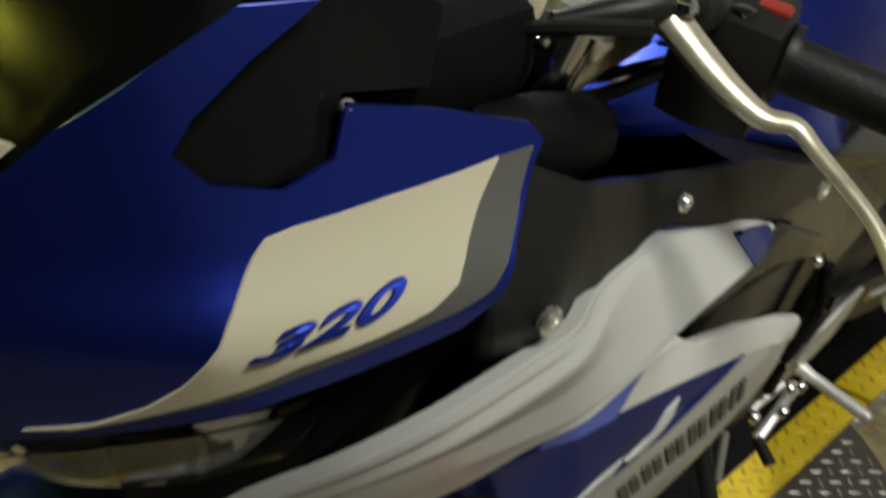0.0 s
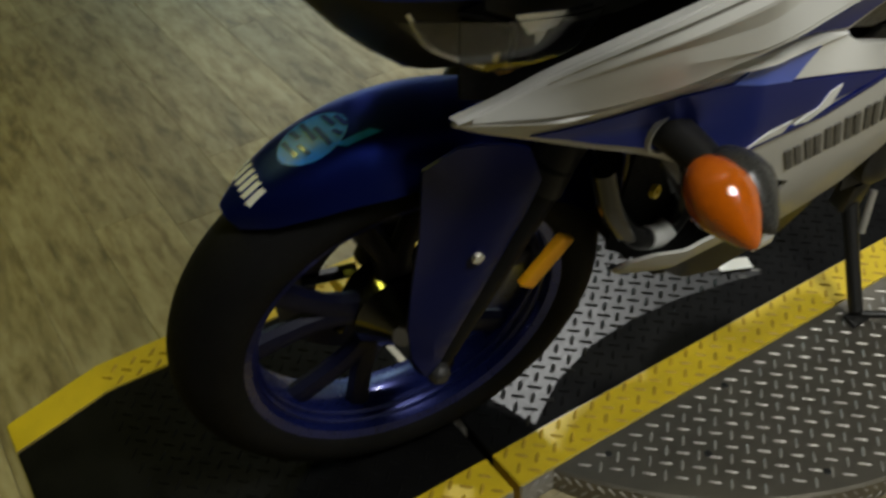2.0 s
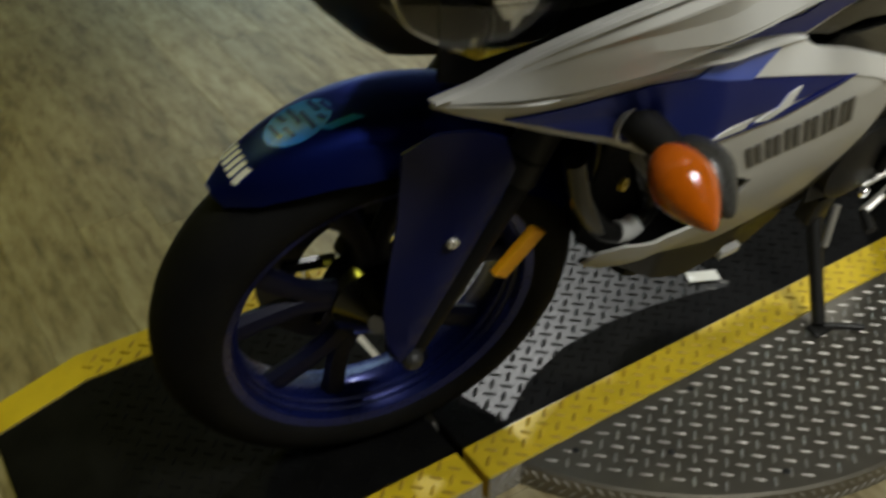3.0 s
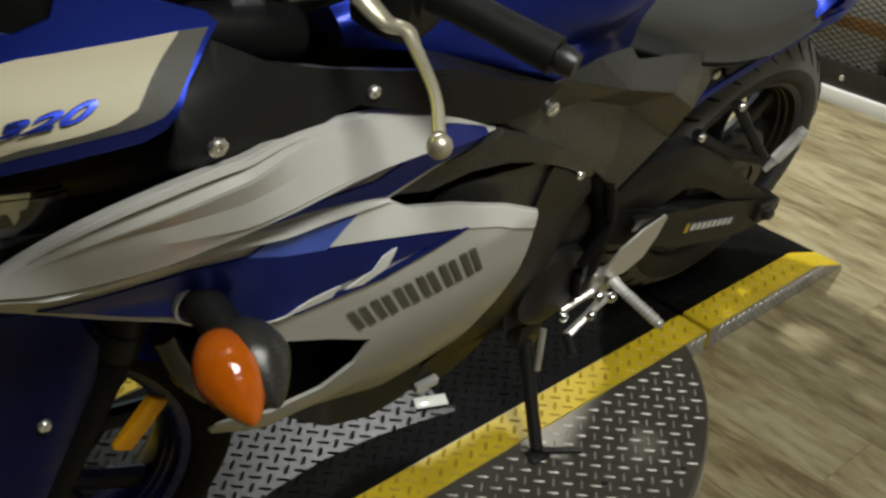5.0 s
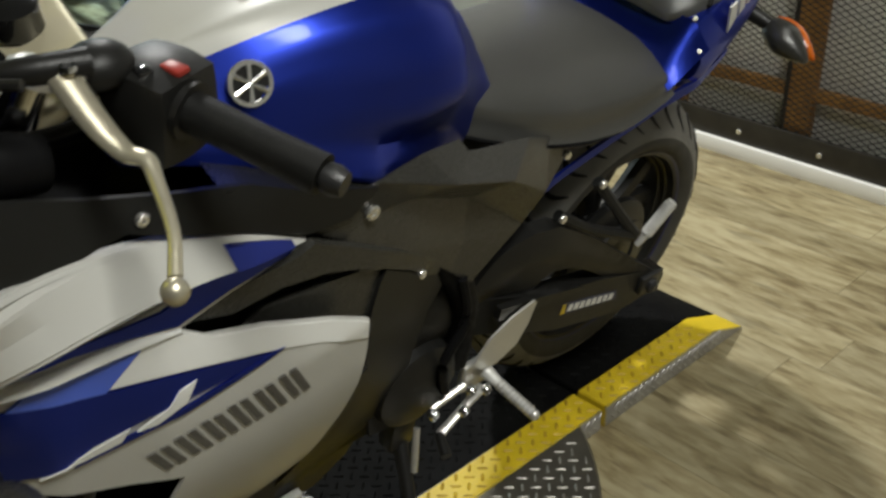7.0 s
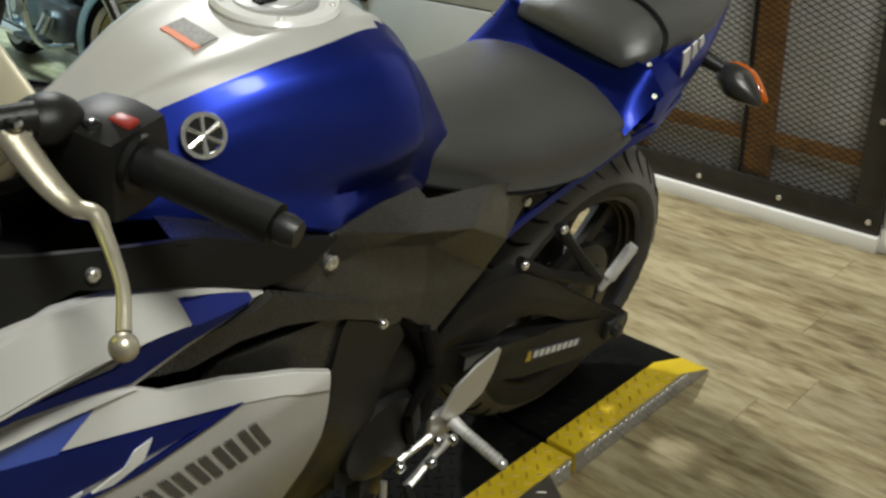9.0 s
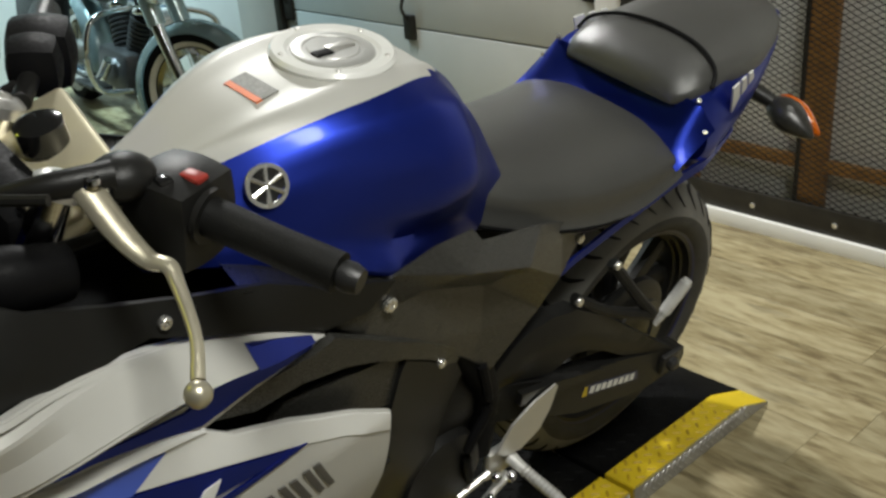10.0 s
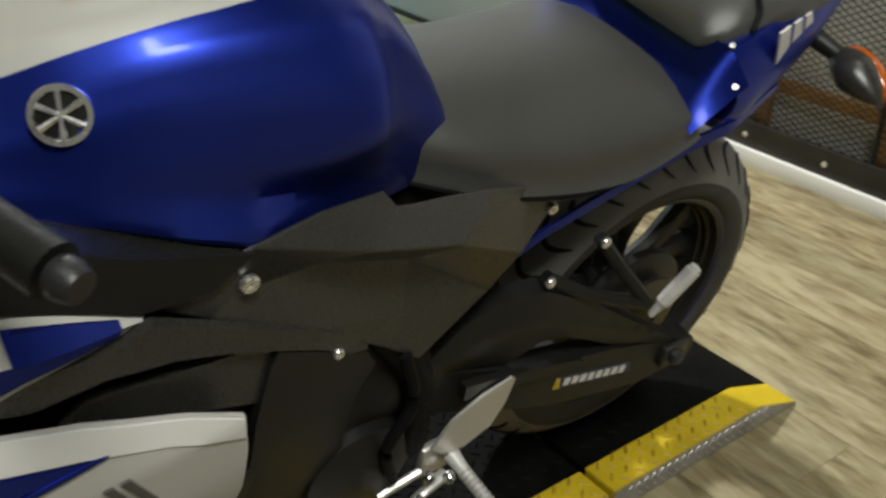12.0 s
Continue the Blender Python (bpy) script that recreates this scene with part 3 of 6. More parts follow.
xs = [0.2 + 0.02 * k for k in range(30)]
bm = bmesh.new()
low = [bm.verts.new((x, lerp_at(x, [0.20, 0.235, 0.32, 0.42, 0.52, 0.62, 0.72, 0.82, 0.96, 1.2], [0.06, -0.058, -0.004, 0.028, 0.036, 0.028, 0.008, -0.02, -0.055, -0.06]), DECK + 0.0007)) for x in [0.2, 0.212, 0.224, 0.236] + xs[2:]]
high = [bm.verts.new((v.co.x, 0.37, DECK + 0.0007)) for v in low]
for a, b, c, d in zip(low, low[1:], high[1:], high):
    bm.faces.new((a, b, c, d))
part("metal_patch", bm, PATCH, turntable, "metal tread plate with a curved edge inside the black track")
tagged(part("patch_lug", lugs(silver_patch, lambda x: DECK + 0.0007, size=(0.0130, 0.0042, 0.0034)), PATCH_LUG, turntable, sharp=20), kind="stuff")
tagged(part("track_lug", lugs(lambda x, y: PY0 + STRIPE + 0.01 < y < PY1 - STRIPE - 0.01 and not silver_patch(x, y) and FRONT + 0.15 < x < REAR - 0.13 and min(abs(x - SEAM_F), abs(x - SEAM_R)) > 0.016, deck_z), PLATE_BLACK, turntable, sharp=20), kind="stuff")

# ---- sport motorcycle, leaning on its side stand ----
LEAN_DEG, BIKE_Y = 14.0, 0.085
bike = thing("sport_motorcycle", "blue, silver and white sport motorcycle leaning on its side stand", "motorcycle", m=pose(0, BIKE_Y, DECK, LEAN_DEG))
STEER = Matrix.Translation((-0.053, 0, 0)) @ Matrix.Rotation(radians(-9), 4, Vector((0.466, 0, 1)).normalized()) @ Matrix.Translation((0.053, 0, 0))


def steered(bm):
    bmesh.ops.transform(bm, matrix=STEER, verts=bm.verts)
    return bm


def wheel(name, c, radius, half, rim_half, turned, label, grooves):
    x, z = c
    go = steered if turned else (lambda b: b)
    crown = [(0.0, 0.0), (0.20, 0.0015), (0.40, 0.006), (0.58, 0.0125), (0.74, 0.021), (0.88, 0.033), (0.97, 0.046), (1.0, 0.056)]
    if grooves:
        crown = [(0.0, 0.0), (0.20, 0.002), (0.40, 0.008), (0.58, 0.017), (0.74, 0.029), (0.88, 0.044), (0.97, 0.060), (1.0, 0.070)]
    edge = [(radius - d, half * s) for s, d in crown]
    low, deep = (0.080, 0.012) if grooves else (0.068, 0.0)
    ring = [(radius - 0.085 - deep, -rim_half), (radius - 0.079 - deep, -rim_half - 0.010), (radius - low, -half * 0.96)] + [(a, -b) for a, b in edge[::-1]] + edge[1:] + [(radius - low, half * 0.96), (radius - 0.079 - deep, rim_half + 0.010), (radius - 0.085 - deep, rim_half)]
    w = part(name, go(lathe(ring, (x, 0, z), n=80)), RUBBER if turned else RUBBER_GREY, bike, label)
    rr = radius - 0.079 - deep
    part("rim", go(lathe([(rr + 0.006, -rim_half - 0.006), (rr + 0.002, -rim_half - 0.010), (rr - 0.012, -rim_half - 0.004), (rr - 0.016, -rim_half + 0.012), (rr - 0.026, -rim_half * 0.4), (rr - 0.026, rim_half * 0.4),
                          (rr - 0.016, rim_half - 0.012), (rr - 0.012, rim_half + 0.004), (rr + 0.002, rim_half + 0.010), (rr + 0.006, rim_half + 0.006)], (x, 0, z), n=64)), RIM_BLUE if turned else BLACK, w, "dark blue cast rim" if turned else "black cast rim")
    for inset, across in ((0.017, 0.80), (0.022, 0.55)):
        part("rim_ridge", go(lathe([(rr - inset - 0.002, -rim_half * across - 0.003), (rr - inset - 0.005, -rim_half * across), (rr - inset - 0.002, -rim_half * across + 0.003), (rr - inset + 0.003, -rim_half * across)], (x, 0, z), n=64)), RIM_BLUE if turned else BLACK, w)
    for k in range(5):
        a = 2 * math.pi * (k + 0.3) / 5
        for da in (-0.22, 0.22):
            p = [(x + 0.04 * math.cos(a + da * 0.4), 0, z + 0.04 * math.sin(a + da * 0.4)), (x + 0.11 * math.cos(a + da * 0.6), 0, z + 0.11 * math.sin(a + da * 0.6)), (x + (rr - 0.02) * math.cos(a + da * 1.25), 0, z + (rr - 0.02) * math.sin(a + da * 1.25))]
            part("spoke", go(tube(p, [0.022, 0.017, 0.019] if turned else [0.026, 0.022, 0.026], 8, 4, 0.8, up=(0, 1, 0))), SPOKE_NAVY if turned else BLACK, w)
    part("hub", go(lathe([(0, -0.055), (0.028, -0.055), (0.036, -0.045), (0.066, -0.02), (0.066, 0.03), (0.036, 0.045), (0.028, 0.055), (0, 0.055)], (x, 0, z), n=28, closed=False)), BLACK_GLOSS, w)
    if grooves:
        for s in (-1, 1):
            part("rim_stripe", lathe([(rr - 0.006, s * (rim_half + 0.0065)), (rr - 0.002, s * (rim_half + 0.0085)), (rr - 0.002, s * (rim_half + 0.0095)), (rr - 0.006, s * (rim_half + 0.0075))], (x, 0, z), n=64), RIM_STRIPE, w, "thin blue rim stripe")
        band = [(radius + 0.0006 - d, half * s) for s, d in crown[:7]]
        band = [(a, b * 1.008) for a, b in band]
        under = [(a - 0.003, b * 0.97) for a, b in band]
        part("tread", lathe([(a, -b) for a, b in band[::-1]] + band[1:] + under[::-1] + [(a, -b) for a, b in under[1:]], (x, 0, z), n=80), LIT_TREAD, w, "grey tread band, lighter to paint the light on it")
        bm = bmesh.new()
        for k in range(34):
            for sign in (-1, 1):
                a0 = 2 * math.pi * (k + (0.5 if sign > 0 else 0)) / 34
                pts = []
                for q in range(9):
                    f = 0.22 + 0.66 * q / 8
                    rad = radius + 0.0014 - lerp_at(f, [s for s, d in crown], [d for s, d in crown])
                    a = a0 + 0.15 * math.sin(2.6 * q / 8)
                    pts.append((x + rad * math.cos(a), sign * (half * f * 1.008 + 0.0008), z + rad * math.sin(a)))
                tube(pts, [0.0015, 0.0036, 0.0046, 0.0046, 0.0040, 0.0015], 6, 1, 0.4, bm=bm, up=(math.cos(a0), sign * 0.5, math.sin(a0)))
        part("tread_groove", bm, GROOVE, w)
    return w


FW, RW = (0.055, 0.302), (1.425, 0.306)
front_wheel = wheel("front_wheel", FW, 0.303, 0.061, 0.043, True, "black front tyre on dark blue cast wheel", False)
rear_wheel = wheel("rear_wheel", RW, 0.308, 0.074, 0.055, False, "black rear tyre with slanted tread grooves", True)
for side in (0.058,):
    bm = lathe([(0.092, side), (0.149, side), (0.149, side + 0.005), (0.092, side + 0.005)], (FW[0], 0, FW[1]), n=56)
    part("brake_disc", steered(bm), DARK_METAL, front_wheel, "dark drilled brake disc")
    for k in range(5):
        a = 2 * math.pi * (k + 0.1) / 5
        part("disc_carrier", steered(tube([(FW[0] + 0.04 * math.cos(a), side, FW[1] + 0.04 * math.sin(a)), (FW[0] + 0.115 * math.cos(a + 0.25), side, FW[1] + 0.115 * math.sin(a + 0.25))], 0.010, 6, 2)), BLACK_GLOSS, front_wheel)
part("brake_disc", lathe([(0.07, 0.075), (0.11, 0.075), (0.11, 0.08), (0.07, 0.08)], (RW[0], 0, RW[1]), n=40), DARK_METAL, rear_wheel)
part("hub_carrier", lathe([(0.0, -0.070), (0.10, -0.070), (0.112, -0.064), (0.112, -0.050), (0.0, -0.050)], (RW[0], 0, RW[1]), n=40, closed=False), BLACK, rear_wheel)
part("sprocket", lathe([(0.05, -0.085), (0.082, -0.085), (0.082, -0.092), (0.05, -0.092)], (RW[0], 0, RW[1]), n=40), DARK_METAL, rear_wheel)

# fork, fender, axle
fork = part("fork", steered(tube([(0.058, -0.098, 0.285), (0.20, -0.098, 0.59)], [0.026, 0.027], 16, 2)), BLACK_DEEP, bike, "black fork leg")
part("fork_leg", steered(tube([(0.058, 0.098, 0.285), (0.20, 0.098, 0.59)], [0.026, 0.027], 16, 2)), BLACK_DEEP, fork)
for s in (-0.098, 0.098):
    part("fork_tube", steered(tube([(0.19, s, 0.565), (0.385, s, 0.995)], 0.0205, 16, 2)), CHROME, fork, "polished fork tube")
# Black sleeves added to darken the lower fork tubes.
for s in (-0.098, 0.098):
    part("fork_sleeve", steered(tube([(0.185, s, 0.558), (0.205, s, 0.60), (0.275, s, 0.755)], [0.030, 0.026, 0.025], 16, 2)), BLACK, fork, "black sleeve added over the fork tube")
part("axle", steered(tube([(0.06, -0.125, 0.30), (0.06, 0.12, 0.30)], 0.011, 12, 1)), DARK_METAL, fork)
part("axle_nut", steered(lathe([(0, -0.14), (0.008, -0.14), (0.013, -0.136), (0.016, -0.128), (0.016, -0.118), (0, -0.118)], (0.06, 0, 0.30), n=8, closed=False)), DARK_METAL, fork, "steel axle nut")
caliper = part("brake_caliper", steered(box((0.12, 0.045, 0.33), (0.20, 0.10, 0.43), 0.012)), BLACK_GLOSS, fork, "black brake caliper")


F_A0, F_A1 = 50.0, 148.0
F_I = [50, 56, 66, 80, 100, 125, 148]
F_HALF = [0.022, 0.048, 0.066, 0.078, 0.080, 0.078, 0.072]
F_DROP = [0.020, 0.032, 0.046, 0.062, 0.075, 0.085, 0.05]


def fender_point(angle, s, up=0.0):
    """A place on the fender: degrees from straight ahead, and minus one to one across."""
    a = radians(angle)
    lift = 0.024 + 0.016 * math.sin(math.pi * (angle - F_A0) / (F_A1 - F_A0))
    half, drop = lerp_at(angle, F_I, F_HALF), lerp_at(angle, F_I, F_DROP)
    r = FW[1] + lift - drop * abs(s) ** 2.6 + up
    return Vector((FW[0] - r * math.cos(a), half * math.copysign(abs(s) ** 0.8, s), FW[1] + r * math.sin(a)))


def fender():
    bm = bmesh.new()
    made = [[bm.verts.new(fender_point(F_A0 + (F_A1 - F_A0) * i / 28, -1 + k / 8)) for k in range(17)] for i in range(29)]
    for a, b in zip(made, made[1:]):
        for j in range(16):
            bm.faces.new((a[j], a[j + 1], b[j + 1], b[j]))
    bmesh.ops.solidify(bm, geom=bm.faces[:], thickness=0.003)
    return steered(bm)


front_fender = part("front_fender", fender(), BLUE, bike, "glossy dark blue front fender", 50)
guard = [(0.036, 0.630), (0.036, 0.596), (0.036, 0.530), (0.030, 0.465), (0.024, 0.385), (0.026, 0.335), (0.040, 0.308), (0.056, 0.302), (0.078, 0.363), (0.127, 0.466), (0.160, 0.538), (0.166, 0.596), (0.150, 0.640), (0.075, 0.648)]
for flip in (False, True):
    part("fork_guard", steered(shell([(u, min(w, 0.53)) for u, w in guard] if flip else guard, lambda u, w: -0.104 - 0.028 * math.exp(-((u - 0.105 - (w - 0.47) * 0.4) / 0.035) ** 2), 0.004, mirror=flip)), SHADED_BLUE, front_fender, "blue fork guard with shade painted in")
part("guard_bolt", steered(bolt_head((0.098, -0.128, 0.500), 0.008)), BOLT, front_fender)


def on_fender(angle, across, up):
    s = min(1.0, abs(across) / lerp_at(angle, F_I, F_HALF)) ** (1 / 0.8)
    return fender_point(angle, -math.copysign(s, across), up)


def fender_decal(a0, a1, c0, c1, skew=0.0, n=6, up=0.0016):
    bm = bmesh.new()
    g = [[bm.verts.new(on_fender(a0 + (a1 - a0) * i / n + skew * j / n, c0 + (c1 - c0) * j / n, up)) for j in range(n + 1)] for i in range(n + 1)]
    for i in range(n):
        for j in range(n):
            bm.faces.new((g[i][j], g[i + 1][j], g[i + 1][j + 1], g[i][j + 1]))
    return steered(bm)


for k in range(6):
    c = -0.032 + 0.0105 * k
    part("block_mark", fender_decal(55.0, 59.5, c, c + 0.0072, 0.6, 3), WHITE, front_fender, "white block mark")


def oval_decal(ac, cc, ra, rc, n=20, rings=3):
    bm = bmesh.new()
    mid = bm.verts.new(on_fender(ac, cc, 0.0018))
    last = None
    for q in range(1, rings + 1):
        ring = [bm.verts.new(on_fender(ac + ra * q / rings * math.cos(2 * math.pi * k / n), cc + rc * q / rings * math.sin(2 * math.pi * k / n), 0.0018)) for k in range(n)]
        for k in range(n):
            if last:
                bm.faces.new((last[k], last[(k + 1) % n], ring[(k + 1) % n], ring[k]))
            else:
                bm.faces.new((mid, ring[k], ring[(k + 1) % n]))
        last = ring
    return steered(bm)


sticker = part("round_sticker", oval_decal(72, 0.004, 7.2, 0.030), TEAL, front_fender, "worn teal round sticker")
part("sticker_tail", fender_decal(75, 82, 0.028, 0.036, 2.0, 4), TEAL, sticker)
for a, c0, c1 in ((66.5, -0.012, 0.016), (68.6, -0.020, -0.004), (68.8, 0.004, 0.024), (71.0, -0.022, 0.010), (73.0, -0.006, 0.026), (75.2, -0.018, 0.004), (75.6, 0.010, 0.020), (77.2, -0.008, 0.012)):
    part("sticker_bar", fender_decal(a, a + 1.0, c0, c1, 1.0, 5, 0.0024), BLUE, sticker)

# side fairings
def side_at(u, w):
    """The fairing's left surface."""
    fu = curve_at(u, [0, 0.1, 0.2, 0.3, 0.5, 0.7], [0.5, 0.78, 0.93, 1, 1, 0.93])
    fw = curve_at(w, [0.1, 0.2, 0.25, 0.35, 0.45, 0.6, 0.7, 0.8, 0.92], [0.05, 0.32, 0.45, 0.685, 0.88, 1, 1, 0.93, 0.93])
    fw *= 1 - 0.40 * curve_at(u, [0.27, 0.52], [1, 0]) * curve_at(w, [0.30, 0.47], [1, 0])
    fw *= 1 - 0.14 * curve_at(w, [0.66, 0.76], [0, 1]) * curve_at(u, [0.3, 0.6], [0, 1])
    fw *= 1 - 0.16 * curve_at(0.772 - w, [0.0, 0.055], [0, 1]) * curve_at(u, [0.02, 0.08, 0.18, 0.30], [0.4, 1, 1, 0])
    return -0.240 * fu * fw


# height of the wing's top edge, outer crease, lower edge; and of the white stripe's crease and lower edge
WING_U = [0.016, 0.047, 0.077, 0.115, 0.165, 0.24, 0.306, 0.37, 0.45, 0.52, 0.598]
EDGE = [0.752, 0.768, 0.802, 0.862, 0.892, 0.904, 0.890, 0.879, 0.858, 0.834, 0.790]
EDGE_V = [0.132, 0.143, 0.165, 0.212, 0.234, 0.240, 0.214, 0.201, 0.192, 0.193, 0.186]
CREASE_OUT = [0.747, 0.760, 0.773, 0.786, 0.804, 0.827, 0.841, 0.843, 0.836, 0.815, 0.789]
WING_LOW = [0.746, 0.757, 0.769, 0.782, 0.797, 0.806, 0.811, 0.809, 0.815, 0.807, 0.788]
STRIPE_U = [0.016, 0.06, 0.13, 0.19, 0.25, 0.31, 0.395, 0.435]
STRIPE_TOP = [0.7465, 0.763, 0.788, 0.800, 0.804, 0.798, 0.783, 0.769]
STRIPE_MID = [0.7455, 0.758, 0.782, 0.795, 0.798, 0.791, 0.776, 0.768]
STRIPE_LOW = [0.744, 0.748, 0.760, 0.776, 0.784, 0.786, 0.771, 0.767]


def sheet(u0, u1, rows, n=46, mirror=False, thick=0.004):
    """A creased sheet between lines of the side view; rows: (height, outward) as functions of u."""
    bm = bmesh.new()
    front, back = [], []
    for i in range(n + 1):
        u = u0 + (u1 - u0) * i / n
        line = [Vector((u, side_at(u, h(u)) - o(u), h(u))) for h, o in rows]
        front.append([bm.verts.new(p) for p in line])
        back.append([bm.verts.new(p + Vector((0, thick, 0))) for p in line])
    for i in range(n):
        for k in range(len(rows) - 1):
            bm.faces.new((front[i][k], front[i][k + 1], front[i + 1][k + 1], front[i + 1][k]))
            bm.faces.new((back[i][k], back[i + 1][k], back[i + 1][k + 1], back[i][k + 1]))
        for k in (0, -1):
            bm.faces.new((front[i][k], front[i + 1][k], back[i + 1][k], back[i][k]))
    for i in (0, n):
        for k in range(len(rows) - 1):
            bm.faces.new((front[i][k], front[i][k + 1], back[i][k + 1], back[i][k]))
    bmesh.ops.recalc_face_normals(bm, faces=bm.faces)
    if mirror:
        bmesh.ops.scale(bm, vec=(1, -1, 1), verts=bm.verts)
        bmesh.ops.reverse_faces(bm, faces=bm.faces[:])
    return bm


def wing_line(ws, us=WING_U):
    return lambda u: curve_at(u, us, ws)


def swell(k):
    return lambda u: k * curve_at(u, [0.016, 0.08, 0.2, 0.45, 0.598], [0.0, 0.45, 1.0, 0.9, 0.0])


def wing_rows():
    """From the rolled top edge over a hollow, two ridges and the outer crease to the lower edge."""
    top, outer, low = (wing_line(q) for q in (EDGE, CREASE_OUT, WING_LOW))
    edge = lambda u: side_at(u, top(u)) + curve_at(u, WING_U, EDGE_V)
    first = lambda u: curve_at(u, [0.016, 0.12, 0.20, 0.28, 0.35, 0.60], [0.30, 0.24, 0.24, 0.17, 0.09, 0.09])
    second = lambda u: curve_at(u, [0.016, 0.10, 0.142, 0.192, 0.263, 0.60], [0.40, 0.44, 0.50, 0.70, 0.90, 0.94])
    fade = lambda u: curve_at(u, [0.07, 0.19, 0.26, 0.42], [0, 1, 1, 0])

    def row(frac, out):
        return (lambda u: top(u) * (1 - frac(u)) + outer(u) * frac(u), lambda u: edge(u) * (1 - frac(u)) + frac(u) * (swell(0.026)(u) + 0.003) + out * fade(u))

    rows = [(lambda u: top(u) - 0.003, lambda u: edge(u) - 0.012), (top, lambda u: edge(u) - 0.002), row(lambda u: 0.05, 0.001), row(lambda u: 0.5 * first(u), -0.004), row(first, 0.004), row(lambda u: 0.92 * first(u) + 0.08 * second(u), 0.0045),
            row(lambda u: 0.5 * first(u) + 0.5 * second(u), 0.001), row(second, 0.003), row(lambda u: 0.5 + 0.5 * second(u), 0.0005)]
    return rows + [(outer, lambda u: swell(0.026)(u) + 0.003), (lambda u: outer(u) * 0.4 + low(u) * 0.6, lambda u: swell(0.011)(u) + 0.002), (low, lambda u: swell(-0.002)(u) + 0.001)]


def tip_rows():
    top, outer, low = (wing_line(q) for q in (EDGE, CREASE_OUT, WING_LOW))
    edge = lambda u: side_at(u, top(u)) + curve_at(u, WING_U, EDGE_V)
    rows = [(lambda u, f=f: top(u) * (1 - f) + outer(u) * f, lambda u, f=f: edge(u) * (1 - f) + f * (swell(0.026)(u) + 0.003) + 0.0022) for f in (0.25, 0.6)]
    return rows + [(outer, lambda u: swell(0.026)(u) + 0.0052), (lambda u: outer(u) * 0.4 + low(u) * 0.6, lambda u: swell(0.011)(u) + 0.0045), (low, lambda u: swell(-0.002)(u) + 0.0035)]


def stripe_rows():
    top, mid, low = (wing_line(q, STRIPE_U) for q in (STRIPE_TOP, STRIPE_MID, STRIPE_LOW))
    bulge = lambda k: (lambda u: k * curve_at(u, [0.016, 0.10, 0.25, 0.435], [0.0, 1.0, 0.9, 0.15]) + 0.003)
    return [(top, bulge(0.001)), (lambda u: top(u) * 0.5 + mid(u) * 0.5, bulge(0.010)), (mid, bulge(0.013)), (lambda u: mid(u) * 0.6 + low(u) * 0.4, bulge(0.009)), (low, bulge(0.0))]


FAIRING = [(0.018, 0.745), (0.06, 0.755), (0.13, 0.775), (0.20, 0.795), (0.275, 0.803), (0.34, 0.802), (0.42, 0.806), (0.50, 0.806), (0.56, 0.798), (0.600, 0.790),
           (0.581, 0.780), (0.50, 0.778), (0.431, 0.768), (0.46, 0.748), (0.53, 0.727), (0.618, 0.690), (0.670, 0.663), (0.672, 0.615), (0.667, 0.555), (0.651, 0.493), (0.615, 0.415), (0.57, 0.375), (0.514, 0.345), (0.44, 0.345), (0.38, 0.36), (0.32, 0.386), (0.275, 0.416), (0.248, 0.444),
           (0.240, 0.466), (0.246, 0.486), (0.268, 0.505), (0.318, 0.515), (0.362, 0.512), (0.402, 0.540), (0.418, 0.580), (0.36, 0.615), (0.30, 0.646), (0.239, 0.668), (0.156, 0.697), (0.078, 0.722), (0.016, 0.743)]
G_DARK = [(0.084, 0.729), (0.133, 0.747), (0.168, 0.762), (0.206, 0.773), (0.272, 0.775), (0.349, 0.748), (0.541, 0.693), (0.426, 0.697), (0.326, 0.701), (0.282, 0.684), (0.239, 0.680), (0.155, 0.706)]
G_MID = [(0.262, 0.775), (0.281, 0.786), (0.389, 0.771), (0.348, 0.749)]
G_UP = [(0.268, 0.809), (0.331, 0.811), (0.415, 0.800), (0.488, 0.817), (0.496, 0.841), (0.582, 0.795), (0.576, 0.786), (0.499, 0.784), (0.431, 0.775), (0.379, 0.790), (0.319, 0.804)]
G_WHITE = [(0.385, 0.776), (0.431, 0.768), (0.465, 0.746), (0.53, 0.726), (0.618, 0.689), (0.668, 0.662), (0.669, 0.636), (0.60, 0.672), (0.521, 0.702), (0.350, 0.750)]
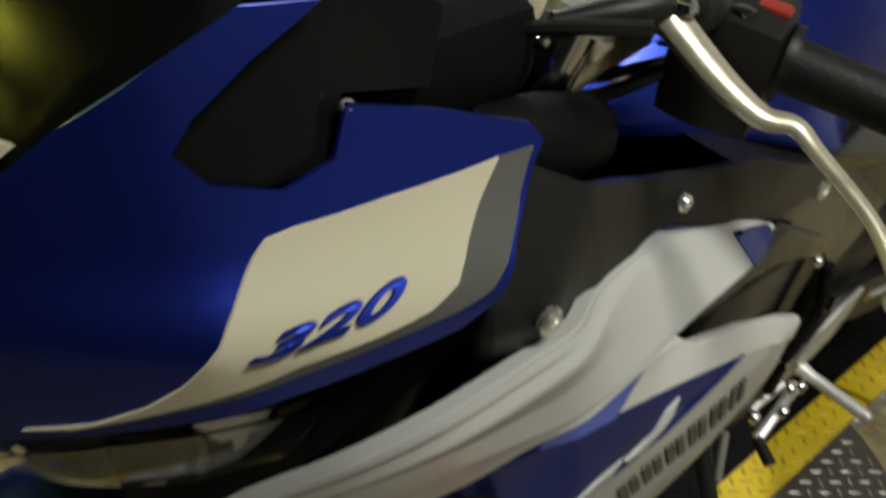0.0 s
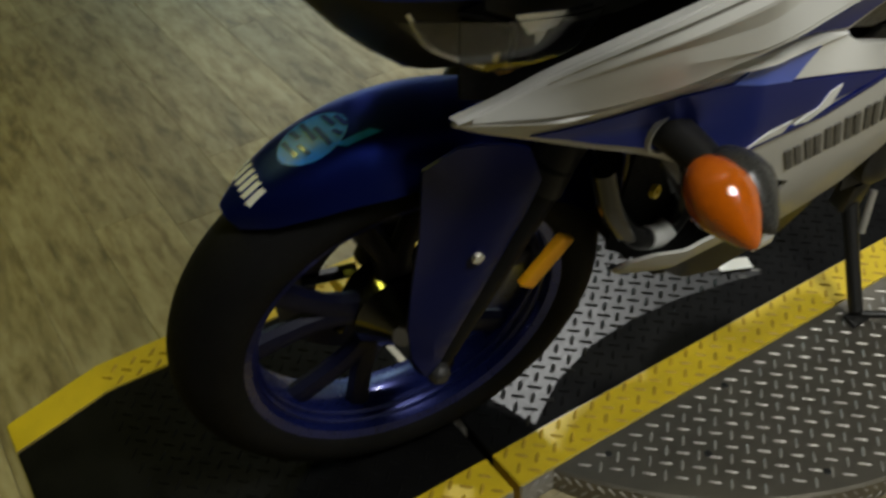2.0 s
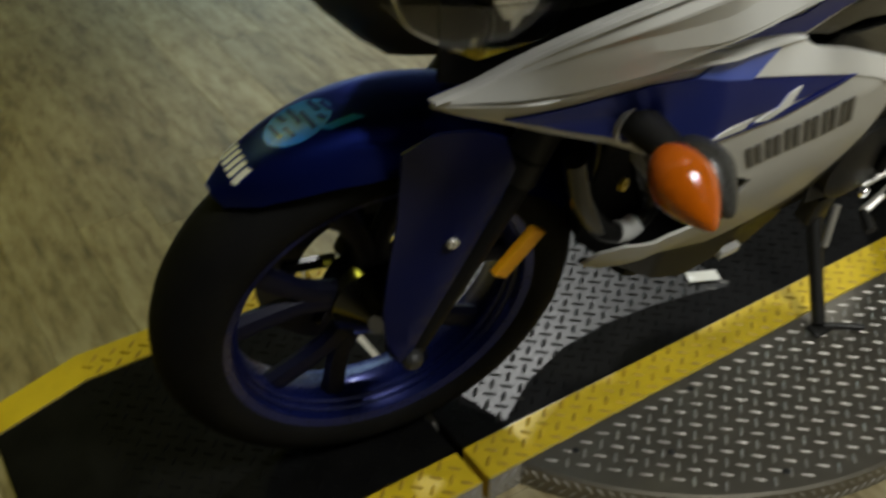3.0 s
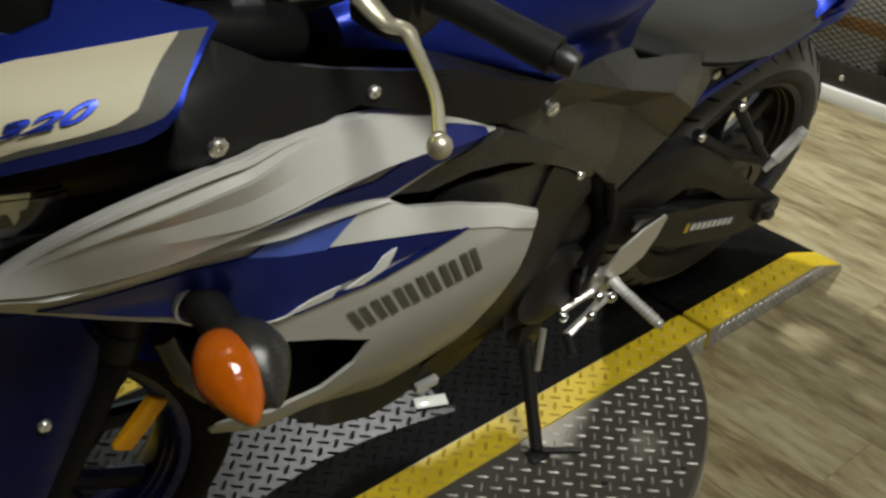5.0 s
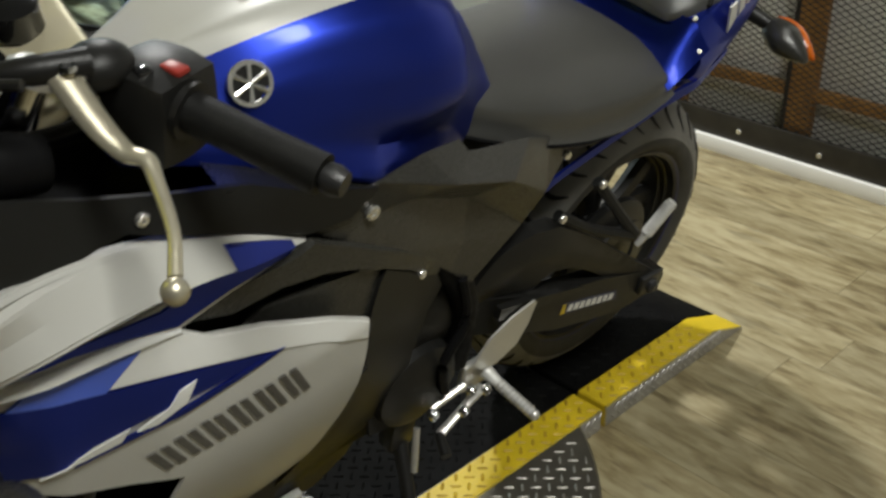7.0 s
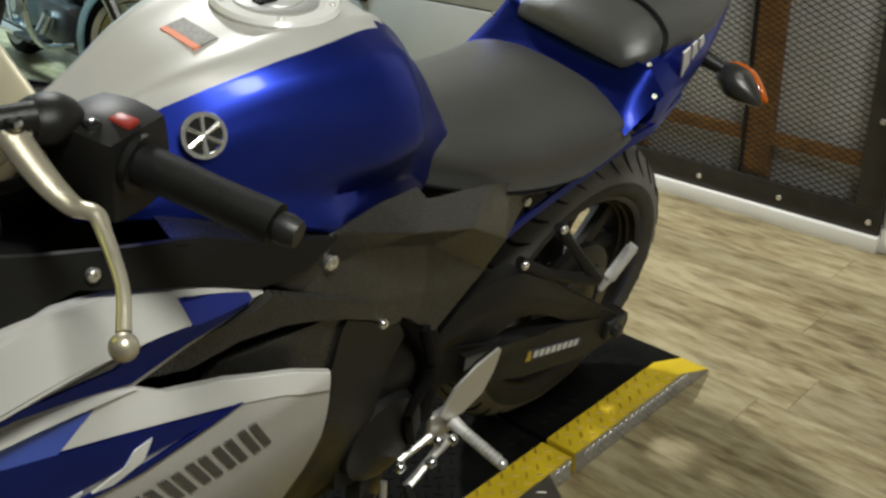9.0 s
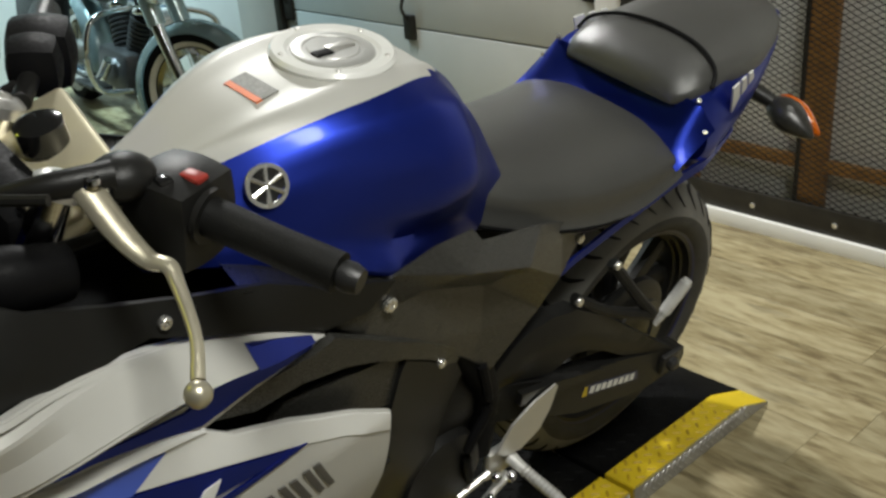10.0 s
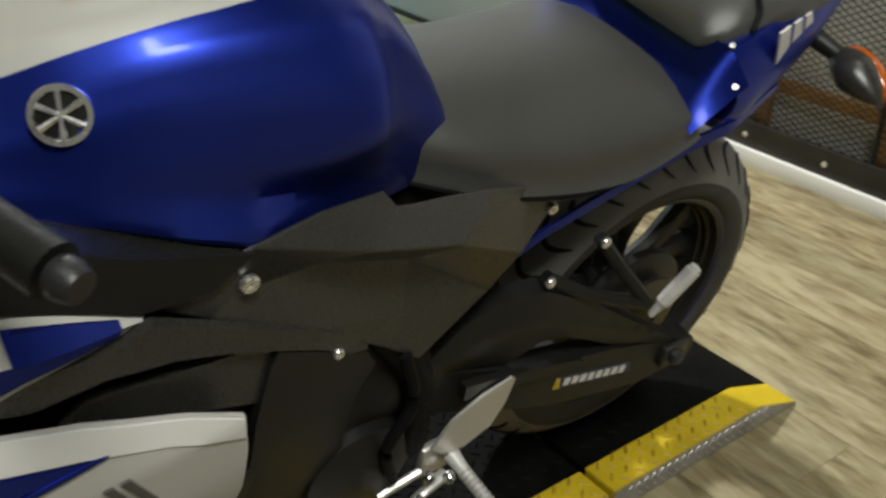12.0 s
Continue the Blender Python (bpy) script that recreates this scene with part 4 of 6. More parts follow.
for flip in (False, True):
    fair = part("side_fairing", shell(FAIRING, side_at, 0.005, step=0.009, mirror=flip), SILVER, bike, "silver side fairing with blue and white stripes", 60)
    part("fairing_wing", sheet(0.016, 0.598, wing_rows(), mirror=flip), SILVER, fair, "sharply creased silver wing of the fairing", 14)
    part("wing_tip_patch", sheet(0.490, 0.578, tip_rows(), 14, flip, 0.003), BLUE, fair, "blue patch at the wing's tip", 14)
    part("white_stripe", sheet(0.016, 0.435, stripe_rows(), 36, flip), WHITE, fair, "white ridged stripe", 20)
    part("dark_blue_stripe", shell(G_DARK, side_at, 0.003, 0.0030, 0.009, flip), BLUE, fair, "dark blue stripe")
    part("blue_chevron", shell(G_MID, side_at, 0.003, 0.0036, 0.009, flip), LIGHT_BLUE, fair, "lighter blue chevron")
    part("upper_stripe", shell(G_UP, side_at, 0.003, 0.0030, 0.009, flip), BLUE, fair, "dark blue upper stripe")
    part("white_band", shell(G_WHITE, side_at, 0.003, 0.0024, 0.009, flip), WHITE, fair, "white stripe")
    part("blue_line", shell([(0.305, 0.686), (0.42, 0.681), (0.545, 0.695), (0.53, 0.698), (0.42, 0.688), (0.32, 0.691)], side_at, 0.003, 0.0040, 0.009, flip), BLUE, fair)
    for poly in ([(0.276, 0.680), (0.312, 0.697), (0.362, 0.699), (0.352, 0.688), (0.306, 0.690)], [(0.370, 0.690), (0.405, 0.699), (0.418, 0.712), (0.438, 0.714), (0.424, 0.694), (0.391, 0.686)]):
        part("white_swoosh", shell(poly, side_at, 0.003, 0.0044, 0.009, flip), WHITE, fair, "white swoosh shape")
    # lettering as plain slanted blocks
    for k in range(6):
        f = k / 5
        u, z = 0.396 + 0.0308 * k + 0.0012 * k * k / 5, 0.6115 + 0.004 * math.sin(1.8 * f)
        h, lean = 0.036 + 0.010 * f, -0.020 - 0.003 * f
        for a, b in ((0.0, 0.0095), (0.0150, 0.0245)):
            part("block_mark", shell([(u + a, z), (u + b, z), (u + b + lean, z + h), (u + a + lean, z + h)], side_at, 0.003, 0.0022, 0.009, flip), DARK_LETTER, fair, "dark grey slanted block mark")

# black inner panels behind the fairing openings
LOWER_BLACK = [(0.40, 0.80), (0.55, 0.80), (0.60, 0.792), (0.681, 0.755), (0.782, 0.700), (0.862, 0.625), (0.858, 0.573), (0.827, 0.55), (0.840, 0.411), (0.855, 0.325), (0.805, 0.280), (0.760, 0.236), (0.70, 0.216), (0.64, 0.216), (0.56, 0.250), (0.43, 0.33), (0.45, 0.55), (0.42, 0.66)]


INSERT = [(0.540, 0.722), (0.616, 0.716), (0.724, 0.700), (0.718, 0.668), (0.702, 0.625), (0.60, 0.668), (0.520, 0.700)]
UPPER_BAND = [(0.58, 0.783), (0.602, 0.791), (0.666, 0.754), (0.743, 0.706), (0.800, 0.664), (0.842, 0.630), (0.838, 0.612), (0.815, 0.622), (0.770, 0.660), (0.712, 0.698), (0.665, 0.722), (0.619, 0.740), (0.56, 0.750), (0.50, 0.745), (0.44, 0.765), (0.50, 0.778)]
LOWER_PANEL = [(0.722, 0.688), (0.770, 0.656), (0.815, 0.620), (0.840, 0.606), (0.858, 0.573), (0.834, 0.54), (0.826, 0.46), (0.845, 0.33), (0.81, 0.285), (0.763, 0.236), (0.70, 0.214), (0.64, 0.214), (0.585, 0.240), (0.60, 0.305), (0.665, 0.42), (0.690, 0.52), (0.696, 0.60), (0.704, 0.640), (0.712, 0.672)]


def panel_at(u, w):
    """The raised black side panels."""
    return lerp_at(u, [0.45, 0.6, 0.7, 0.8, 0.87], [-0.202, -0.200, -0.195, -0.177, -0.160]) * curve_at(w, [0.26, 0.35, 0.45, 0.6, 0.8], [0.62, 0.80, 0.92, 1, 1])


# the frame cover's corners (along, height, raised) and the facets between them
COVER_V = {"p0": (0.606, 0.790, 0.0), "a0": (0.700, 0.820, 0.006), "t1": (0.774, 0.825, 0.003), "t2": (0.842, 0.819, 0.003), "n1": (0.856, 0.800, 0.010), "n2": (0.876, 0.794, 0.010),
           "a1": (0.815, 0.782, 0.036), "a2": (0.925, 0.742, 0.042), "b0": (0.684, 0.772, 0.003), "b1": (0.780, 0.752, -0.007), "b2": (0.894, 0.700, -0.007), "c": (0.884, 0.638, 0.008), "d": (0.869, 0.592, 0.008),
           "o1": (0.926, 0.780, 0.006), "o2": (0.990, 0.764, 0.006), "o3": (1.045, 0.744, 0.005), "o4": (1.108, 0.705, 0.004), "o5": (1.055, 0.650, 0.014), "o6": (1.007, 0.615, 0.016), "o7": (0.917, 0.550, 0.012),
           "m1": (0.655, 0.757, 0.006), "m2": (0.751, 0.694, 0.014), "m3": (0.860, 0.602, 0.010)}
COVER_F = ("p0 a0 b0 m1", "a0 t1 a1", "t1 t2 n1 a1", "n1 n2 a2 a1", "n2 o1 o2 a2", "a2 o2 o3 o5", "o3 o4 o5", "a2 o5 o6 b2", "b2 o6 c", "c o6 o7 d", "a0 a1 b1 b0", "a1 a2 b2 b1", "b0 b1 m2 m1", "b1 b2 c m2", "c d m3 m2")


def frame_cover(mirror):
    bm = bmesh.new()
    vs = {k: bm.verts.new((u, lerp_at(u, [0.6, 0.7, 0.9, 1.1], [-0.182, -0.175, -0.154, -0.137]) - out, w)) for k, (u, w, out) in COVER_V.items()}
    for f in COVER_F:
        bm.faces.new([vs[k] for k in f.split()])
    bmesh.ops.recalc_face_normals(bm, faces=bm.faces)
    if sum(f.normal.y * f.calc_area() for f in bm.faces) > 0:
        bmesh.ops.reverse_faces(bm, faces=bm.faces[:])
    bmesh.ops.solidify(bm, geom=bm.faces[:], thickness=0.005)
    bmesh.ops.bevel(bm, geom=bm.edges[:], offset=0.0022, segments=2, affect="EDGES", profile=0.5)
    if mirror:
        bmesh.ops.scale(bm, vec=(1, -1, 1), verts=bm.verts)
        bmesh.ops.reverse_faces(bm, faces=bm.faces[:])
    return bm


INNER = [(0.225, 0.995), (0.30, 0.955), (0.373, 0.925), (0.453, 0.903), (0.53, 0.885), (0.62, 0.845), (0.70, 0.815), (0.66, 0.79), (0.60, 0.795), (0.50, 0.845), (0.40, 0.885), (0.325, 0.88), (0.285, 0.86), (0.22, 0.85), (0.19, 0.90)]


def inner_at(u, w):
    return -0.205 + 0.05 * lerp_at(w, [0.86, 1.0], [0, 1]) + 0.02 * lerp_at(u, [0.3, 0.7], [0, 1]) - 0.012 * max(0.0, 1 - abs(u - 0.30) / 0.07) - 0.042 * math.exp(-((u - 0.225) / 0.05) ** 2 - ((w - 0.915) / 0.035) ** 2)


for flip in (False, True):
    low = part("lower_cover", shell(LOWER_BLACK, lambda u, w: panel_at(u, w) + 0.022, 0.005, mirror=flip), BLACK_DEEP, bike, "matt black lower side panel", 60)
    part("upper_band", shell(UPPER_BAND, panel_at, 0.012, 0.002, 0.014, flip), FLASH, low, "satin black band behind the wing", 50)
    part("raised_panel", shell(LOWER_PANEL, panel_at, 0.014, 0.0, 0.02, flip), BLACK, low, "matt black engine side panel", 50)
    part("duct_insert", shell(INSERT, panel_at, 0.010, -0.006, 0.02, flip), FLASH, low, "dark grey plastic duct insert")
    part("frame_cover", frame_cover(flip), FLASH, bike, "satin black faceted frame cover", 5)
    part("inner_panel", shell(INNER, inner_at, 0.005, mirror=flip), GREY_PLASTIC, bike, "dark grey inner fairing panel", 60)
for c, r in (((0.228, -0.228, 0.920), 0.009), ((0.525, -0.182, 0.834), 0.009), ((0.695, -0.183, 0.781), 0.010), ((0.795, -0.180, 0.638), 0.007), ((1.096, -0.145, 0.693), 0.008), ((0.415, -0.190, 0.895), 0.007)):
    part("panel_screw", bolt_head(c, r), BOLT, bike)
for flip in (False, True):
    part("inner_liner", shell([(0.02, 0.86), (0.10, 0.885), (0.22, 0.905), (0.34, 0.89), (0.36, 0.80), (0.26, 0.76), (0.10, 0.74), (0.03, 0.76)], lambda u, w: -0.125 + 0.15 * max(0.0, 0.12 - u), 0.004, mirror=flip), BLACK_DEEP, bike, "black liner under the cowl")
for s in (-1, 1):
    outer = spline([(0.50, s * 0.187, 0.888), (0.56, s * 0.184, 0.868), (0.62, s * 0.180, 0.842), (0.70, s * 0.177, 0.813)], 4)
    inside = spline([(0.52, s * 0.106, 0.872), (0.57, s * 0.122, 0.860), (0.63, s * 0.150, 0.839), (0.70, s * 0.166, 0.815)], 4)
    bm = loft([[a.lerp(b, k / 3) for k in range(4)] for a, b in zip(outer, inside)], closed=False)
    bmesh.ops.solidify(bm, geom=bm.faces[:], thickness=0.004)
    part("tank_side_panel", bm, FLASH, bike, "dark grey panel below the tank")
# dark engine and frame within
engine = part("engine", box((0.42, -0.12, 0.24), (0.93, 0.12, 0.62), 0.03), BLACK_DEEP, bike, "black engine block mostly hidden by fairings")
part("engine_cover", lathe([(0, -0.165), (0.055, -0.165), (0.075, -0.155), (0.08, -0.12), (0, -0.12)], (0.86, 0, 0.36), n=32, closed=False), BLACK, engine, "round black engine cover")
part("radiator", box((0.31, -0.14, 0.38), (0.35, 0.14, 0.66), 0.018, seg=3), BLACK_DEEP, bike)
horn = part("horn", lathe([(0, -0.022), (0.018, -0.024), (0.028, -0.018), (0.032, -0.006), (0.028, 0.010), (0.016, 0.018), (0, 0.018)], (0.300, -0.125, 0.560), (0.5, 1, -0.1), 28, closed=False), BLACK_GLOSS, bike, "round glossy black horn")
for line in ([(0.27, -0.10, 0.66), (0.30, -0.15, 0.60), (0.34, -0.16, 0.52), (0.38, -0.14, 0.46)], [(0.22, -0.08, 0.68), (0.27, -0.12, 0.62), (0.29, -0.13, 0.50), (0.35, -0.12, 0.42)]):
    part("coolant_hose", tube(line, 0.013, 10, 5), BLACK_GLOSS, bike, "black coolant hose")
duct_hose = part("duct_hose", tube([(0.205, -0.150, 0.62), (0.222, -0.166, 0.560), (0.262, -0.175, 0.505), (0.302, -0.176, 0.486), (0.336, -0.172, 0.505), (0.348, -0.160, 0.570)], 0.0145, 12, 6), BLACK_GLOSS, bike, "black hose looping through the duct")
part("hose_band", tube([(0.284, -0.177, 0.492), (0.302, -0.1775, 0.4865), (0.318, -0.176, 0.491)], 0.0152, 12, 3), WHITE, duct_hose, "white band wrapped round the hose")
part("hose_clip", lathe([(0.003, -0.003), (0.008, -0.003), (0.008, 0.003), (0.003, 0.003)], (0.262, -0.182, 0.588), (0.3, -1, 0.3), 16), YELLOW, duct_hose, "small yellow clip")
part("header_pipe", tube([(0.345, -0.065, 0.46), (0.385, -0.065, 0.36), (0.455, -0.055, 0.300), (0.60, -0.03, 0.262)], 0.019, 14, 5), CHROME, bike, "polished exhaust header pipe")
part("main_frame", box((0.36, -0.10, 0.60), (1.0, 0.10, 0.80), 0.03), BLACK_DEEP, bike)
part("frame_rail", tube([(0.86, -0.135, 0.62), (0.93, -0.145, 0.50), (0.94, -0.14, 0.36)], [0.024, 0.022, 0.024], 10), BLACK_DEEP, bike, "black frame rail")
BELLY_LIP = [(0.252, 0.434), (0.276, 0.406), (0.32, 0.358), (0.384, 0.318), (0.45, 0.280), (0.52, 0.252), (0.585, 0.262), (0.64, 0.34), (0.672, 0.47), (0.688, 0.56),
             (0.664, 0.555), (0.645, 0.493), (0.610, 0.420), (0.570, 0.382), (0.514, 0.352), (0.44, 0.352), (0.38, 0.367), (0.32, 0.394), (0.278, 0.422), (0.252, 0.450)]
for flip in (False, True):
    part("belly_lip", shell(BELLY_LIP, lambda u, w: min(side_at(u, w) + 0.007, curve_at(u, [0.26, 0.44], [-0.06, -0.146])), 0.005, step=0.012, mirror=flip), BLACK, bike, "black lip under the side fairing")
for flip in (False, True):
    part("duct_wall", shell([(0.250, 0.462), (0.30, 0.425), (0.40, 0.390), (0.46, 0.42), (0.46, 0.62), (0.25, 0.655)], lambda u, w: -0.150 - 0.12 * (u - 0.24), 0.004, mirror=flip), BLACK_DEEP, bike, "black wall of the radiator duct")
part("belly_pan", shell([(0.40, 0.33), (0.50, 0.27), (0.66, 0.235), (0.80, 0.25), (0.82, 0.30), (0.66, 0.36), (0.50, 0.40)], lambda u, w: -0.06 - 0.35 * (w - 0.23), 0.006), BLACK, bike, "black belly pan")
part("belly_block", box((0.622, -0.136, 0.224), (0.664, -0.124, 0.240), 0.001), WHITE, bike, "small white block under the belly")
part("side_plate", shell([(0.80, 0.64), (0.90, 0.60), (0.955, 0.52), (0.96, 0.40), (0.93, 0.31), (0.86, 0.28), (0.78, 0.29)], lambda u, w: -0.135 - 0.01 * math.sin(w * 30), 0.006), BLACK, bike, "black engine side plate", 60)
part("hose", tube([(0.895, -0.165, 0.57), (0.91, -0.175, 0.49), (0.88, -0.175, 0.42), (0.90, -0.17, 0.34)], 0.008, 8), BLACK_DEEP, bike)

# nose cowl
COWL_U, COWL_F = [-0.078, -0.072, -0.058, -0.036, 0, 0.05, 0.1, 0.2, 0.26], [0.0, 0.12, 0.23, 0.34, 0.48, 0.66, 0.82, 0.98, 1]


CHEEK_U, CHEEK_V = [-0.078, -0.072, -0.058, -0.036, -0.014, 0.026, 0.058, 0.10, 0.154, 0.20, 0.26], [0.0, 0.037, 0.065, 0.097, 0.121, 0.157, 0.181, 0.197, 0.210, 0.217, 0.2215]


def cowl_at(u, w):
    """The nose cowl's left surface, widest along its lower edge."""
    return -curve_at(u, CHEEK_U, CHEEK_V) * curve_at(w, [0.78, 0.883, 0.95, 0.99, 1.04, 1.08, 1.14], [0.80, 0.98, 1.0, 0.83, 0.70, 0.62, 0.50])


COWL = [(-0.078, 0.862), (-0.054, 0.871), (-0.019, 0.886), (0.011, 0.897), (0.040, 0.909), (0.082, 0.921), (0.130, 0.929), (0.172, 0.934), (0.190, 0.943), (0.215, 0.970), (0.235, 0.983), (0.256, 1.001), (0.249, 1.010), (0.193, 1.030), (0.143, 1.043),
        (0.131, 1.021), (0.103, 1.013), (0.073, 1.021), (0.060, 1.036), (0.072, 1.05), (0.101, 1.069), (0.140, 1.088), (0.101, 1.091), (0.057, 1.071), (0.022, 1.049), (0.0, 1.030), (-0.05, 0.981), (-0.076, 0.955)]
CREAM_P = [(-0.020, 0.895), (0.005, 0.905), (0.024, 0.920), (0.037, 0.936), (0.046, 0.952), (0.059, 0.968), (0.081, 0.990), (0.089, 0.996), (0.103, 0.998), (0.151, 1.0), (0.222, 1.001), (0.203, 0.987), (0.186, 0.975), (0.171, 0.963), (0.152, 0.956), (0.124, 0.951), (0.085, 0.944), (0.052, 0.931), (0.024, 0.914), (-0.003, 0.899)]
GREY_P = [(0.222, 1.001), (0.247, 1.0), (0.224, 0.979), (0.202, 0.963), (0.188, 0.955), (0.168, 0.950), (0.124, 0.944), (0.085, 0.937), (0.050, 0.926), (0.012, 0.906), (0.024, 0.914), (0.052, 0.931), (0.085, 0.944), (0.124, 0.951), (0.152, 0.956), (0.171, 0.963), (0.186, 0.975), (0.203, 0.987)]
for flip in (False, True):
    cowl = part("nose_cowl", shell(COWL, cowl_at, 0.0025, step=0.008, mirror=flip), BLUE, bike, "glossy dark blue nose cowl", 60)
    part("cream_panel", shell(CREAM_P, cowl_at, 0.002, 0.0015, 0.012, flip), CREAM, cowl, "cream decal with model number")
    part("grey_border", shell(GREY_P, cowl_at, 0.002, 0.0012, 0.012, flip), GREY_DECAL, cowl, "grey decal border")
    if not flip:
        # Bright stud standing in for a glint on the cowl's edge.
        for c in ((0.145, -0.142, 1.040),):
            part("cowl_glint", bolt_head(c, 0.004, (0, -0.5, 1), 0.002), BOLT, cowl)
        # model number
        curve = bpy.data.curves.new("model_number", "FONT")
        curve.body, curve.size, curve.extrude, curve.shear, curve.offset = "320", 0.040, 0.0006, 0.35, 0.0009
        tmp = bpy.data.objects.new("tmp", curve)
        me = bpy.data.meshes.new_from_object(tmp)
        bpy.data.objects.remove(tmp)
        bm = bmesh.new()
        bm.from_mesh(me)
        bmesh.ops.triangulate(bm, faces=bm.faces[:])
        for v in bm.verts:
            x, y, z = v.co
            u, w = 0.058 + x * 1.22 + y * 0.26, 0.9545 + x * 0.15 + y * 0.32
            v.co = (u, cowl_at(u, w) - 0.0048 - z, w)
        part("model_number", bm, BLUE, cowl, "dark blue number 320")

# the nose's top, joining both halves
rings = []
for u, w in ((-0.080, 0.885), (-0.077, 0.955), (-0.063, 0.969), (-0.050, 0.981), (-0.025, 1.006), (0.0, 1.030), (0.022, 1.049), (0.057, 1.071), (0.101, 1.091), (0.150, 1.115)):
    half = max(0.010, -cowl_at(u, w)) - 0.001
    rings.append([Vector((u - 0.02 * half * (1 - (k / 6 - 1) ** 2), half * (k / 6 - 1), w + 0.05 * half * (1 - (k / 6 - 1) ** 2))) for k in range(13)])
for lo, hi, nm, mm, lab in ((0, 6, "nose_top", BLUE, "glossy dark blue top of the nose"), (5, 10, "screen_base", SCREEN_BLACK, "gloss black base of the screen")):
    bm = loft(rings[lo:hi], closed=False)
    bmesh.ops.solidify(bm, geom=bm.faces[:], thickness=0.003)
    part(nm, bm, mm, bike, lab, 60)

# headlamps, chin, screen
LAMP = [(-0.030, 0.852), (0.0, 0.855), (0.06, 0.860), (0.122, 0.874), (0.112, 0.83), (0.068, 0.780), (0.03, 0.800), (-0.01, 0.828)]


def lamp_at(u, w):
    return -(0.165 * lerp_at(u, COWL_U, COWL_F) + 0.016) * lerp_at(w, [0.77, 0.82, 0.87], [0.74, 0.95, 1.02])


for flip in (False, True):
    s = 1 if flip else -1
    lamp = part("headlamp", shell(LAMP, lamp_at, 0.002, 0.013, 0.02, flip), LENS, bike, "clear headlamp lens under the nose")
    lamp.visible_shadow = False
    side = -s

    def facet(a, b, c, d, thick=0.004):
        """A thin four-cornered reflector plate."""
        bm = bmesh.new()
        front = [bm.verts.new((p[0], -p[1] * side, p[2])) for p in (a, b, c, d)]
        back = [bm.verts.new((p[0] + 0.002, -(p[1] - thick) * side, p[2])) for p in (a, b, c, d)]
        bm.faces.new(front)
        bm.faces.new(back[::-1])
        for k in range(4):
            bm.faces.new((front[k], front[(k + 1) % 4], back[(k + 1) % 4], back[k]))
        return bm

    part("reflector_plate", facet((0.058, 0.136, 0.862), (0.096, 0.156, 0.868), (0.093, 0.150, 0.848), (0.074, 0.138, 0.838)), LAMP_FACET, lamp, "bright reflector plate")
    part("reflector_plate", facet((0.078, 0.140, 0.844), (0.088, 0.147, 0.850), (0.087, 0.143, 0.833), (0.083, 0.140, 0.825)), LAMP_FACET, lamp)
    part("reflector_plate", facet((0.099, 0.156, 0.866), (0.120, 0.162, 0.868), (0.113, 0.156, 0.850), (0.103, 0.152, 0.853)), DARK_METAL, lamp)
    part("reflector_plate", facet((0.053, 0.120, 0.812), (0.058, 0.124, 0.815), (0.067, 0.111, 0.781), (0.063, 0.109, 0.779)), LAMP_FACET, lamp)
    part("lamp_bezel", tube([(-0.021, s * 0.092, 0.861), (-0.004, s * 0.098, 0.828), (0.015, s * 0.104, 0.813), (0.050, s * 0.114, 0.795)], [0.0022, 0.003, 0.003, 0.0018], 8), LAMP_FACET, lamp, "thin bright lamp surround")
    part("lamp_rib", tube([(0.015, s * 0.114, 0.863), (0.034, s * 0.126, 0.860), (0.053, s * 0.134, 0.852)], 0.0012, 8), DARK_METAL, lamp)
    part("lamp_rib", tube([(0.060, s * 0.130, 0.850), (0.066, s * 0.130, 0.83), (0.072, s * 0.120, 0.79)], 0.003, 8), DARK_METAL, lamp)
chin = []
for i in range(9):
    u = -0.076 + 0.0385 * i
    half = 0.178 * lerp_at(u, COWL_U, COWL_F) + 0.004
    top, bot = lerp_at(u, [-0.09, 0, 0.08, 0.23], [0.866, 0.890, 0.918, 0.945]), lerp_at(u, [-0.077, -0.041, 0.002, 0.041, 0.10, 0.23], [0.838, 0.791, 0.746, 0.712, 0.70, 0.71])
    chin.append([Vector((u, half * a, top - (top - bot) * b)) for a, b in ((-1, 0), (-0.97, 0.25), (-0.75, 0.5), (-0.35, 0.86), (0, 1), (0.35, 0.86), (0.75, 0.5), (0.97, 0.25), (1, 0))])
part("chin_panel", loft(chin), BLACK, bike, "gloss black chin panel round the headlamps")
rings = []
for i in range(10):
    t = i / 9
    u, w = -0.008 + 0.215 * t, 1.040 + 0.095 * math.sin(t * 1.25)
    half = 0.075 + 0.035 * t
    rings.append([Vector((u + 0.03 * (k / 5 - 1) ** 2 * 1.2, half * (k / 5 - 1), w - 0.035 * (k / 5 - 1) ** 2)) for k in range(11)])
bm = loft(rings, closed=False)
bmesh.ops.solidify(bm, geom=bm.faces[:], thickness=0.003)
part("windscreen", bm, SMOKE, bike, "smoked clear windscreen")
part("nose_panel", shell([(-0.056, 0.985), (-0.051, 1.0), (-0.041, 1.026), (-0.030, 1.046), (-0.008, 1.050), (0.006, 1.044), (-0.016, 1.025), (-0.042, 0.999)], lambda u, w: cowl_at(u, w), 0.003, 0.003, 0.01), CREAM, bike, "pale panel under the screen")
